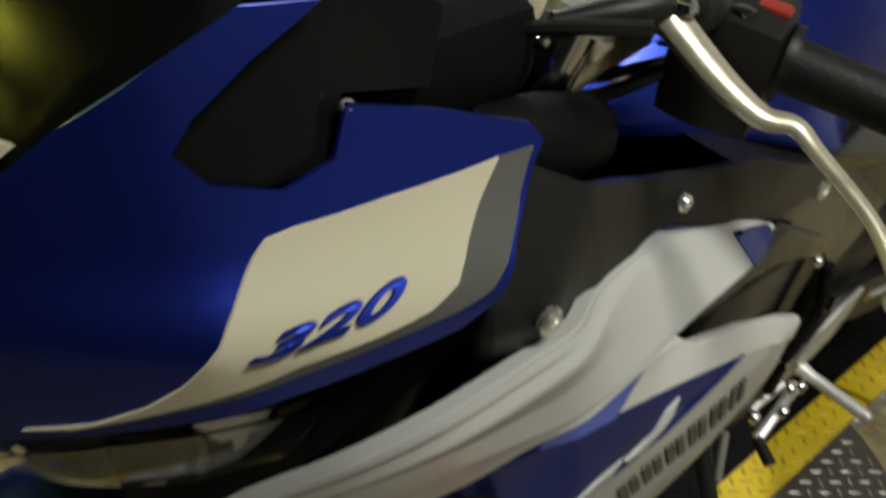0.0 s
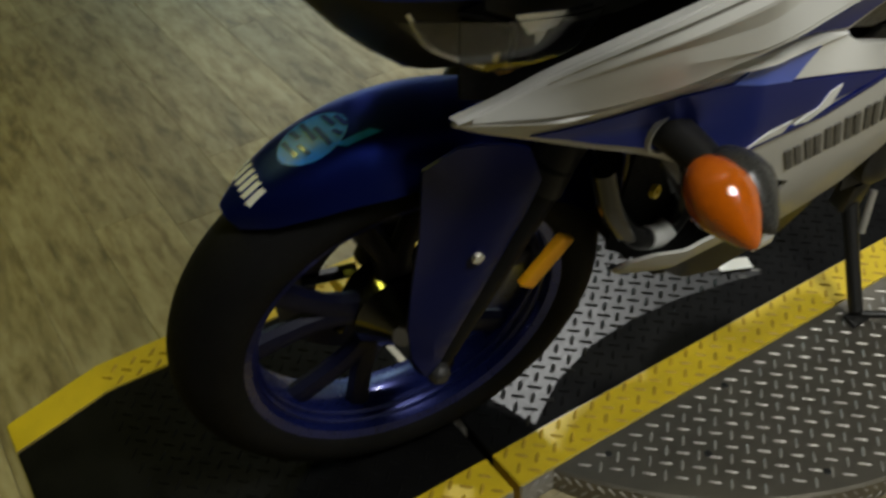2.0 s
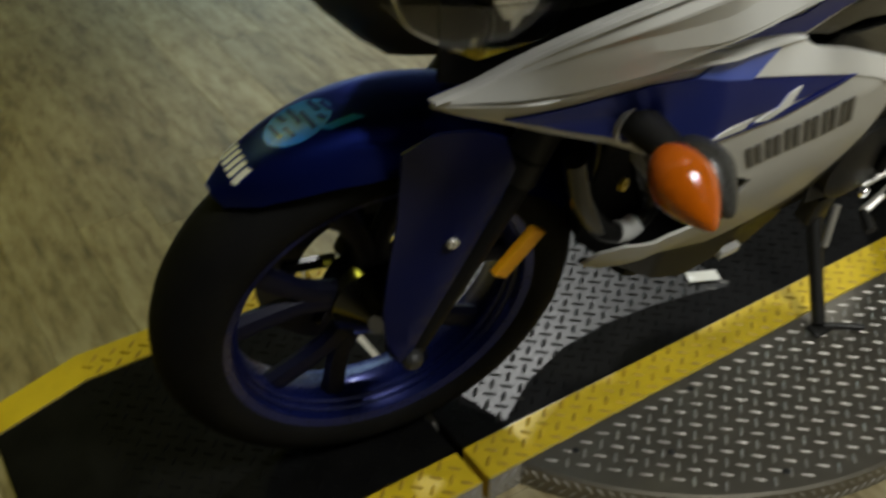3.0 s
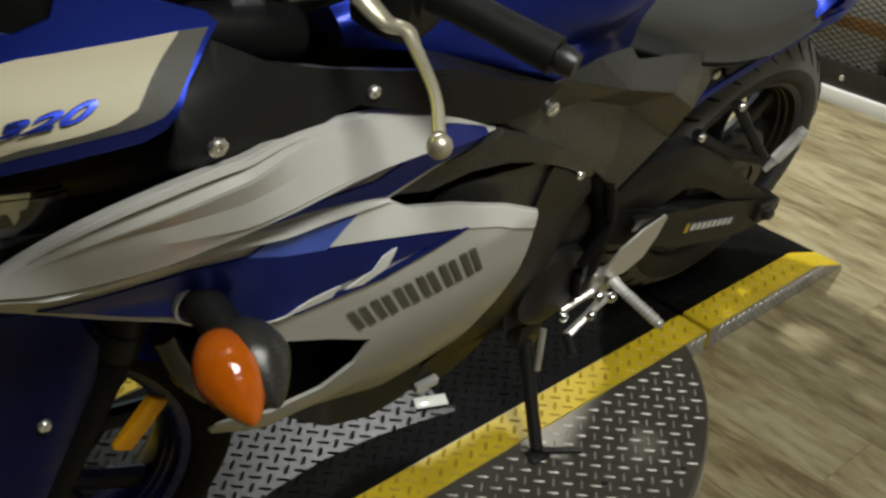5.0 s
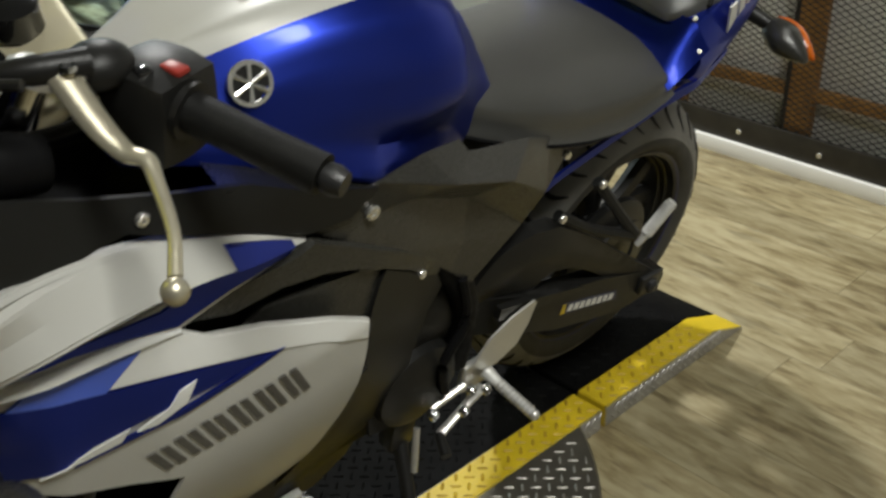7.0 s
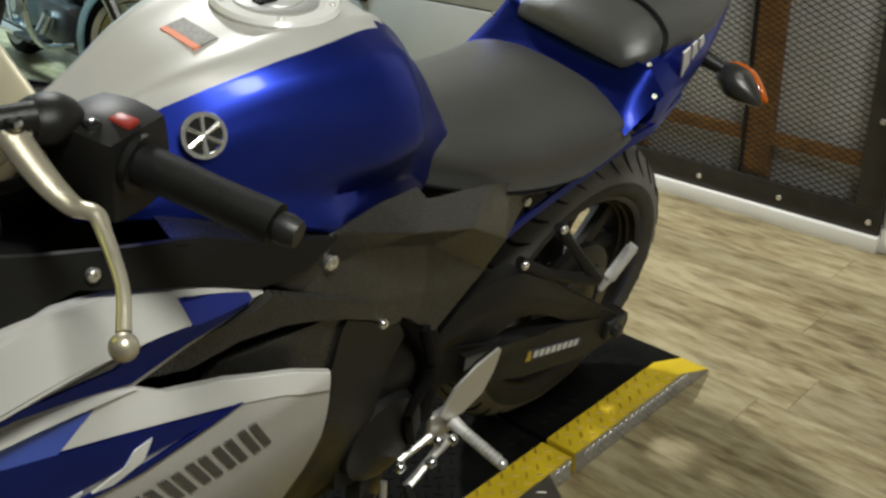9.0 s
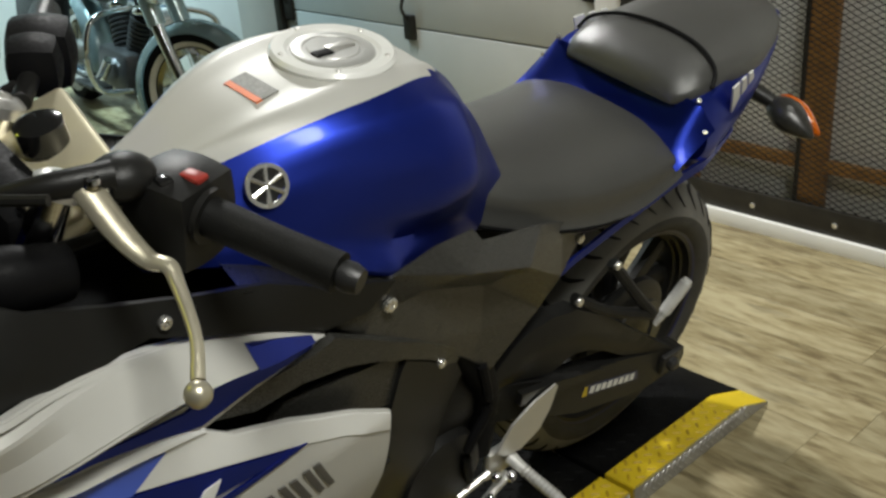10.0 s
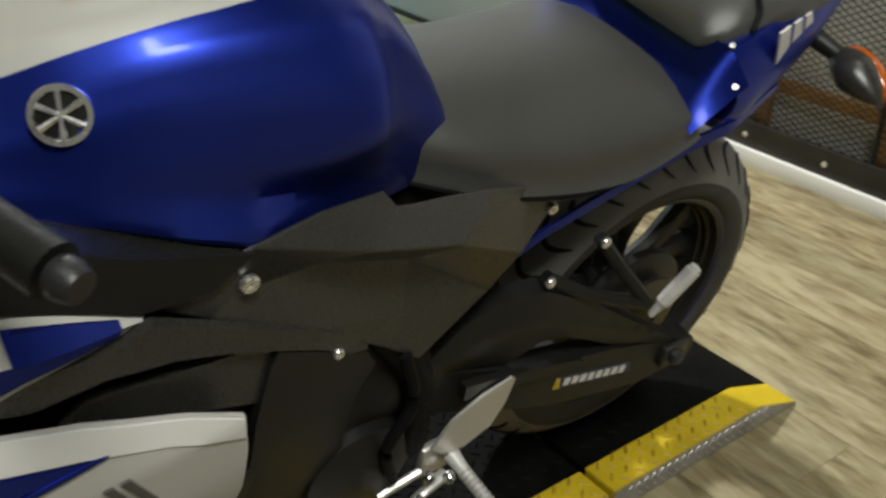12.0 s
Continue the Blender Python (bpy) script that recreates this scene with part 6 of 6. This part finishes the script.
part("stand_spring", tube([(0.875, -0.15, 0.25), (0.858, -0.175, 0.18)], 0.006, 8, 2), METAL, stand)

# handlebar, controls, clutch lever
bar = part("handlebar", tube([(0.412, -0.10, 0.996), (0.445, -0.175, 1.002), (0.511, -0.325, 0.987)], 0.011, 12, 3), BLACK, bike, "black left handlebar")
part("grip", tube([(0.459, -0.205, 1.000), (0.484, -0.265, 0.994), (0.508, -0.320, 0.988)], [0.0185, 0.0175, 0.0185], 16, 3), mat("grip_rubber", (0.008, 0.008, 0.0076), 0.55, 0, 0.2, 60, 0.3, 500, spec=0.25), bar, "black rubber grip")
part("grip_flange", lathe([(0.012, -0.003), (0.026, -0.003), (0.026, 0.003), (0.012, 0.003)], (0.458, -0.202, 1.000), (0.40, -0.91, -0.09), 24), BLACK, bar)
part("bar_end", lathe([(0, 0), (0.013, 0), (0.014, 0.008), (0.011, 0.018), (0, 0.018)], (0.509, -0.322, 0.988), (0.40, -0.91, -0.09), 20, closed=False), DARK_METAL, bar)
sw = part("switch_housing", pebble((-0.038, -0.036, -0.052), (0.036, 0.034, 0.030), rounding=0.4, m=Matrix.Translation((0.452, -0.164, 1.000)) @ Matrix.Rotation(radians(20), 4, "Z")), BLACK, bar, "black switch housing")
part("red_switch", box((-0.008, -0.011, 0), (0.008, 0.011, 0.007), 0.003, m=Matrix.Translation((0.456, -0.184, 1.027)) @ Matrix.Rotation(radians(20), 4, "Z")), RED, sw, "red rocker switch")
for du, dv, dw in ((0.010, 0.018, 0.022), (0.025, -0.005, 0.0), (-0.012, -0.01, 0.026)):
    part("switch_button", box((-0.007, -0.007, -0.005), (0.007, 0.007, 0.006), 0.003, m=Matrix.Translation((0.444 + du, -0.166 + dv, 1.002 + dw))), BLACK_GLOSS, sw)
perch = part("lever_perch", tube([(0.420, -0.135, 1.008), (0.396, -0.150, 1.026), (0.378, -0.160, 1.036)], [0.018, 0.017, 0.016], 10, 3), BLACK_GLOSS, bar, "black clutch lever perch")
part("perch_clamp", ball((0.408, -0.150, 1.030), (0.030, 0.026, 0.020)), BLACK, perch)
part("perch_boot", tube([(0.395, -0.160, 1.040), (0.35, -0.150, 1.040), (0.31, -0.125, 1.030)], [0.014, 0.012, 0.008], 10, 3), BLACK, perch, "black rubber cable boot")
part("clutch_lever", tube([(0.372, -0.160, 1.036), (0.377, -0.202, 1.014), (0.384, -0.232, 1.002), (0.392, -0.250, 1.003), (0.389, -0.268, 0.998), (0.374, -0.318, 0.987), (0.356, -0.350, 0.975)], [0.0138, 0.0122, 0.0095, 0.0078, 0.0063, 0.0052, 0.0056], 12, 5, 0.7), LEVER, bar, "alloy clutch lever with a ball end")
part("lever_ball", ball((0.351, -0.358, 0.970), 0.0108), LEVER, bar, "ball end of the lever")
part("lever_bolt", bolt_head((0.374, -0.168, 1.044), 0.008, (0, 0, 1), 0.005), CHROME, bar)
part("clutch_cable", tube([(0.335, -0.175, 1.045), (0.29, -0.12, 1.03), (0.28, -0.05, 0.98), (0.34, 0.0, 0.92)], 0.005, 8), BLACK, bar)
rbar = part("handlebar", tube([(0.425, 0.10, 0.988), (0.475, 0.175, 0.992), (0.555, 0.32, 0.985)], 0.011, 12, 3), BLACK, bike, "black right handlebar with brake master cylinder")
part("grip", tube([(0.487, 0.205, 0.992), (0.55, 0.315, 0.986)], 0.018, 14, 3), BLACK, rbar)
part("switch_housing", pebble((-0.026, -0.03, -0.026), (0.026, 0.03, 0.03), m=Matrix.Translation((0.470, 0.165, 0.992)) @ Matrix.Rotation(radians(-28), 4, "Z")), BLACK_DEEP, rbar)
part("brake_reservoir", lathe([(0, -0.02), (0.024, -0.02), (0.026, 0.018), (0.028, 0.022), (0, 0.024)], (0.41, 0.165, 1.035), (0, 0, 1), 24, closed=False), BLACK_GLOSS, rbar, "black brake fluid reservoir")
part("brake_lever", tube([(0.385, 0.19, 1.03), (0.42, 0.25, 0.995), (0.44, 0.335, 0.975)], [0.012, 0.009, 0.007], 10, 4), LEVER, rbar)
clamp = part("top_clamp", box((-0.05, -0.110, -0.011), (0.055, 0.118, 0.011), 0.008, m=Matrix.Translation((0.408, 0.0, 0.964)) @ Matrix.Rotation(radians(-9), 4, "Z") @ Matrix.Rotation(radians(-22), 4, "Y")), mat("clamp_alloy", (0.66, 0.60, 0.42), 0.4, 0.5, 0.06), bike, "pale alloy top fork clamp")
for s in (-0.098, 0.098):
    part("fork_cap", lathe([(0, 0), (0.024, 0), (0.024, 0.012), (0.016, 0.018), (0.010, 0.018), (0.010, 0.012), (0, 0.012)], STEER @ Vector((0.388, s, 0.990)), (0.42, 0, 0.9), 24, closed=False), METAL, clamp, "alloy fork cap")
    part("clamp_bolt", bolt_head(STEER @ Vector((0.36, s, 0.985)), 0.008, (-0.4, 0, 1), 0.006), CHROME, clamp)
part("ignition_barrel", lathe([(0, 0), (0.024, 0), (0.024, 0.026), (0.014, 0.031), (0, 0.029)], (0.415, 0.022, 0.978), (-0.2, 0, 0.95), 20, closed=False), BLACK_GLOSS, clamp)
part("bracket_block", box((0.325, -0.095, 0.915), (0.385, 0.10, 0.985), 0.012), BLACK_DEEP, bike, "black bracket in front of the fork clamp")

# cables and hoses behind the bars
for line, rad in (([(0.42, 0.165, 1.02), (0.34, 0.14, 1.045), (0.27, 0.08, 1.03), (0.25, 0.04, 0.97)], 0.007), ([(0.445, 0.15, 0.985), (0.37, 0.12, 0.975), (0.31, 0.09, 0.95), (0.33, 0.06, 0.88)], 0.006),
                  ([(0.43, -0.15, 0.985), (0.37, -0.13, 0.965), (0.32, -0.10, 0.95), (0.33, -0.05, 0.88)], 0.006), ([(0.45, -0.14, 0.975), (0.39, -0.10, 0.955), (0.36, -0.05, 0.94), (0.38, 0.0, 0.88)], 0.005)):
    part("control_cable", tube(line, rad, 8, 5), BLACK, bike, "black control cable")
part("throttle_housing", pebble((-0.034, -0.034, -0.04), (0.034, 0.038, 0.030), m=Matrix.Translation((0.495, 0.205, 0.992)) @ Matrix.Rotation(radians(-28), 4, "Z")), BLACK_DEEP, bpy.data.objects["brake_lever"].parent, "black throttle housing")
# patch of light on the deck under the belly, painted as a white slab
part("lit_spot", box((-0.030, -0.015, 0.0), (0.030, 0.015, 0.0012), 0.0004, m=Matrix.Translation((0.757, 0.036, DECK + 0.0042)) @ Matrix.Rotation(radians(-25), 4, "Z")), WHITE, turntable, "white slab painting a patch of light on the deck")

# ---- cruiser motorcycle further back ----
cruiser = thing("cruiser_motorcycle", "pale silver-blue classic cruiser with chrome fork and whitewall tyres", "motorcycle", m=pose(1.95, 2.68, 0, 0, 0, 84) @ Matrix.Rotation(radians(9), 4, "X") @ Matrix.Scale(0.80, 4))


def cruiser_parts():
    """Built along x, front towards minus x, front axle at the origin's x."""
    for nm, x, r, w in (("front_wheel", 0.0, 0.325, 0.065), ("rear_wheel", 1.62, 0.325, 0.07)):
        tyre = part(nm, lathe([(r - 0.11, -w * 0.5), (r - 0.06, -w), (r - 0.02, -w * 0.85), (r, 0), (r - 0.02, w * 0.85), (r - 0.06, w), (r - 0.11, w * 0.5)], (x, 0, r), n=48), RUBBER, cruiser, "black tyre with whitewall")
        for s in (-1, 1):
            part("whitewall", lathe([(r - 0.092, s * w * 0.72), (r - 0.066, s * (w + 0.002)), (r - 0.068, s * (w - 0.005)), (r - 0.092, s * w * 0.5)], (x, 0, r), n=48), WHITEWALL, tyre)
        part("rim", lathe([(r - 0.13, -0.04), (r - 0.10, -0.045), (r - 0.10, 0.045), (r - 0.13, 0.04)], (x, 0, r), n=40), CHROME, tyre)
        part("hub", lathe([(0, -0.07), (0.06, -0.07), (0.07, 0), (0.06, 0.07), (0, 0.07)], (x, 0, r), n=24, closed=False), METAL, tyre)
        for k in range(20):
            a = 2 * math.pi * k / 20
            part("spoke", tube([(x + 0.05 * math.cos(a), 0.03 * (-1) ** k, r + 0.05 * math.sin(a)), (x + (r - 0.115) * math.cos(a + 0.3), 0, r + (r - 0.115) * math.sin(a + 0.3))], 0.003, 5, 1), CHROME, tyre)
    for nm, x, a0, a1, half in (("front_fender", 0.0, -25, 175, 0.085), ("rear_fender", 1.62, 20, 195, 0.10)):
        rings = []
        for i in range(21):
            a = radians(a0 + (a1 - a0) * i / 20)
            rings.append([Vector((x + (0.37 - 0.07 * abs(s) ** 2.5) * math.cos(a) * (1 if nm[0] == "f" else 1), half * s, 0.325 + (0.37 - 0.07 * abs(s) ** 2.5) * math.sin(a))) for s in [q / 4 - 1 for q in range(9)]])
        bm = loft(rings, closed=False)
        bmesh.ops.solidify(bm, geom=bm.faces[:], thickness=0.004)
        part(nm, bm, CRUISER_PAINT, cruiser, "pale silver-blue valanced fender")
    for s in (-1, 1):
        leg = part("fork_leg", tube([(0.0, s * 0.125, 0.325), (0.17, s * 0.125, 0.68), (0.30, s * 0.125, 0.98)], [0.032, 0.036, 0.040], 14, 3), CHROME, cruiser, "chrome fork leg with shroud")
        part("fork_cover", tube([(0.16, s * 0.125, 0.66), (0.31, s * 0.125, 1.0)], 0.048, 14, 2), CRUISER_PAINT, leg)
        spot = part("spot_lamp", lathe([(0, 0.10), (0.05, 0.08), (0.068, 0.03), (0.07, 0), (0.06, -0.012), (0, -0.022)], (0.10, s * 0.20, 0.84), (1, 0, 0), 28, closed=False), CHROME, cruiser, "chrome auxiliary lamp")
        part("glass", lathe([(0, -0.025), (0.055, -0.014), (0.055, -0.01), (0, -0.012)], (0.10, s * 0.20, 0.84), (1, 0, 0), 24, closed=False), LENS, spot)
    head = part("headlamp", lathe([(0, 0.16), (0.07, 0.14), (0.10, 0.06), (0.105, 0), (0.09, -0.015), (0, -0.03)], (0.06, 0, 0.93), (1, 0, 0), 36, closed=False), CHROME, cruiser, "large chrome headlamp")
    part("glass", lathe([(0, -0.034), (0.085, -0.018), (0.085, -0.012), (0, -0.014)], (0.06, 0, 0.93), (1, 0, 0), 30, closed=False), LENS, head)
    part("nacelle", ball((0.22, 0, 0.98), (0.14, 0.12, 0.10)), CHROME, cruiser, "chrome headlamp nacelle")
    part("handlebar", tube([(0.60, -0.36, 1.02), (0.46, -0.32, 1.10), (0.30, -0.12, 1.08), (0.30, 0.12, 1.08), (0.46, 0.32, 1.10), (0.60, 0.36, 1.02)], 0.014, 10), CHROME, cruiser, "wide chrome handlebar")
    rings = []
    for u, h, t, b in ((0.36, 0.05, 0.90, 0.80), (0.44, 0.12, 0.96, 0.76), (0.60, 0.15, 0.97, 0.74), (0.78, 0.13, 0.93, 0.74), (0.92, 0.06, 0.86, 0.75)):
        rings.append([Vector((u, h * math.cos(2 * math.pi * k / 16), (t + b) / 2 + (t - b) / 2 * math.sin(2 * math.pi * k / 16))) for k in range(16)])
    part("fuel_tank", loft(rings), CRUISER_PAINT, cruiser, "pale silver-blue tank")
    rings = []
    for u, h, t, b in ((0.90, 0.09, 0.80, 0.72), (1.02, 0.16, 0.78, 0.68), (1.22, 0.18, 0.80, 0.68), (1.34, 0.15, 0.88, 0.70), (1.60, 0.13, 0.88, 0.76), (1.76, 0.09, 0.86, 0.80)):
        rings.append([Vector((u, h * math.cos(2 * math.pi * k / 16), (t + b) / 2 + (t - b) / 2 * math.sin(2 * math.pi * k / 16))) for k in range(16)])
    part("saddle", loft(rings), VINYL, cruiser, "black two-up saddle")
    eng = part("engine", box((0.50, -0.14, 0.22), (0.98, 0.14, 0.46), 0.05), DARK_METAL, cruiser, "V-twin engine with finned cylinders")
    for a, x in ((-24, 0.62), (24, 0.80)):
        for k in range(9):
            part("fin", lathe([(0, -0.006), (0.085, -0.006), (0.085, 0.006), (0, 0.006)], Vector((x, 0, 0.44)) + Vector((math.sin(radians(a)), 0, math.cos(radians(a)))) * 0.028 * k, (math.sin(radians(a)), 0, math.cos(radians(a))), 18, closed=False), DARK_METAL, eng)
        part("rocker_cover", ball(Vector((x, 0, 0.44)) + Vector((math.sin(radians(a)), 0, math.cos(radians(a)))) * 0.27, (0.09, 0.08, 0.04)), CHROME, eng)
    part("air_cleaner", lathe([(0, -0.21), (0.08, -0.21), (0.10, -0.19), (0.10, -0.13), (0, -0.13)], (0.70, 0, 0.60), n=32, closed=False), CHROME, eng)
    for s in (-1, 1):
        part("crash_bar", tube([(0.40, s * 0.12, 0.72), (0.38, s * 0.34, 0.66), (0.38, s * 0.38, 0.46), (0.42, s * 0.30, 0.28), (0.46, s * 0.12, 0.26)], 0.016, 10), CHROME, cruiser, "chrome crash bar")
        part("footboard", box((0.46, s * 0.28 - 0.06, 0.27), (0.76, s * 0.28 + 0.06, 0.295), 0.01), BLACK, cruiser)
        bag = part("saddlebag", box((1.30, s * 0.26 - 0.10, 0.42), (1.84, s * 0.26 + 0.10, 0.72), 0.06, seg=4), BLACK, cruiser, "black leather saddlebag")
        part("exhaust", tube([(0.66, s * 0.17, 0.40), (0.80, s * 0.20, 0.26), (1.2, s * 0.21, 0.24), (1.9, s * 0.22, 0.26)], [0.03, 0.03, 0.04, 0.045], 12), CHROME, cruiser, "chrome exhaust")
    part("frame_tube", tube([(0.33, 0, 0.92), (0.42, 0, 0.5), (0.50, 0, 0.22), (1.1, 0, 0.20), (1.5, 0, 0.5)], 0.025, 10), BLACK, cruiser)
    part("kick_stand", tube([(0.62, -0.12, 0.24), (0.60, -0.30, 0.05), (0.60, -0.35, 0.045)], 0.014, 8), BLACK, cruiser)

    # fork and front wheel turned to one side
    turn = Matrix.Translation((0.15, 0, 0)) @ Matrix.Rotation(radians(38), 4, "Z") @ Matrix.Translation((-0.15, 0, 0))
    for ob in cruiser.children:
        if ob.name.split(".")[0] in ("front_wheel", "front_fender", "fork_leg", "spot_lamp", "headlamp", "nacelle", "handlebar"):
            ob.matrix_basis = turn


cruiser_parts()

# ---- floor planks, laid along the far wall ----
PW, PL = 0.152, 1.21
plank_mesh = None
x = X_LO
while x < WALL_X + 0.1:
    y = Y_LO - random.uniform(0, PL)
    while y < Y_HI:
        low, high = max(y, Y_LO), min(y + PL, Y_HI)
        if high - low > 0.02:
            if plank_mesh is None:
                ob = part("plank", box((0, 0, -0.006), (PW - 0.0007, PL - 0.0007, 0.0), 0.0005, seg=1), PLANK, FLOOR)
                plank_mesh = ob.data
            else:
                ob = new("plank", plank_mesh)
                ob.parent = FLOOR
            ob.location = (x, low, 0)
            ob.scale = (1, (high - low) / PL, 1)
        y += PL
    x += PW
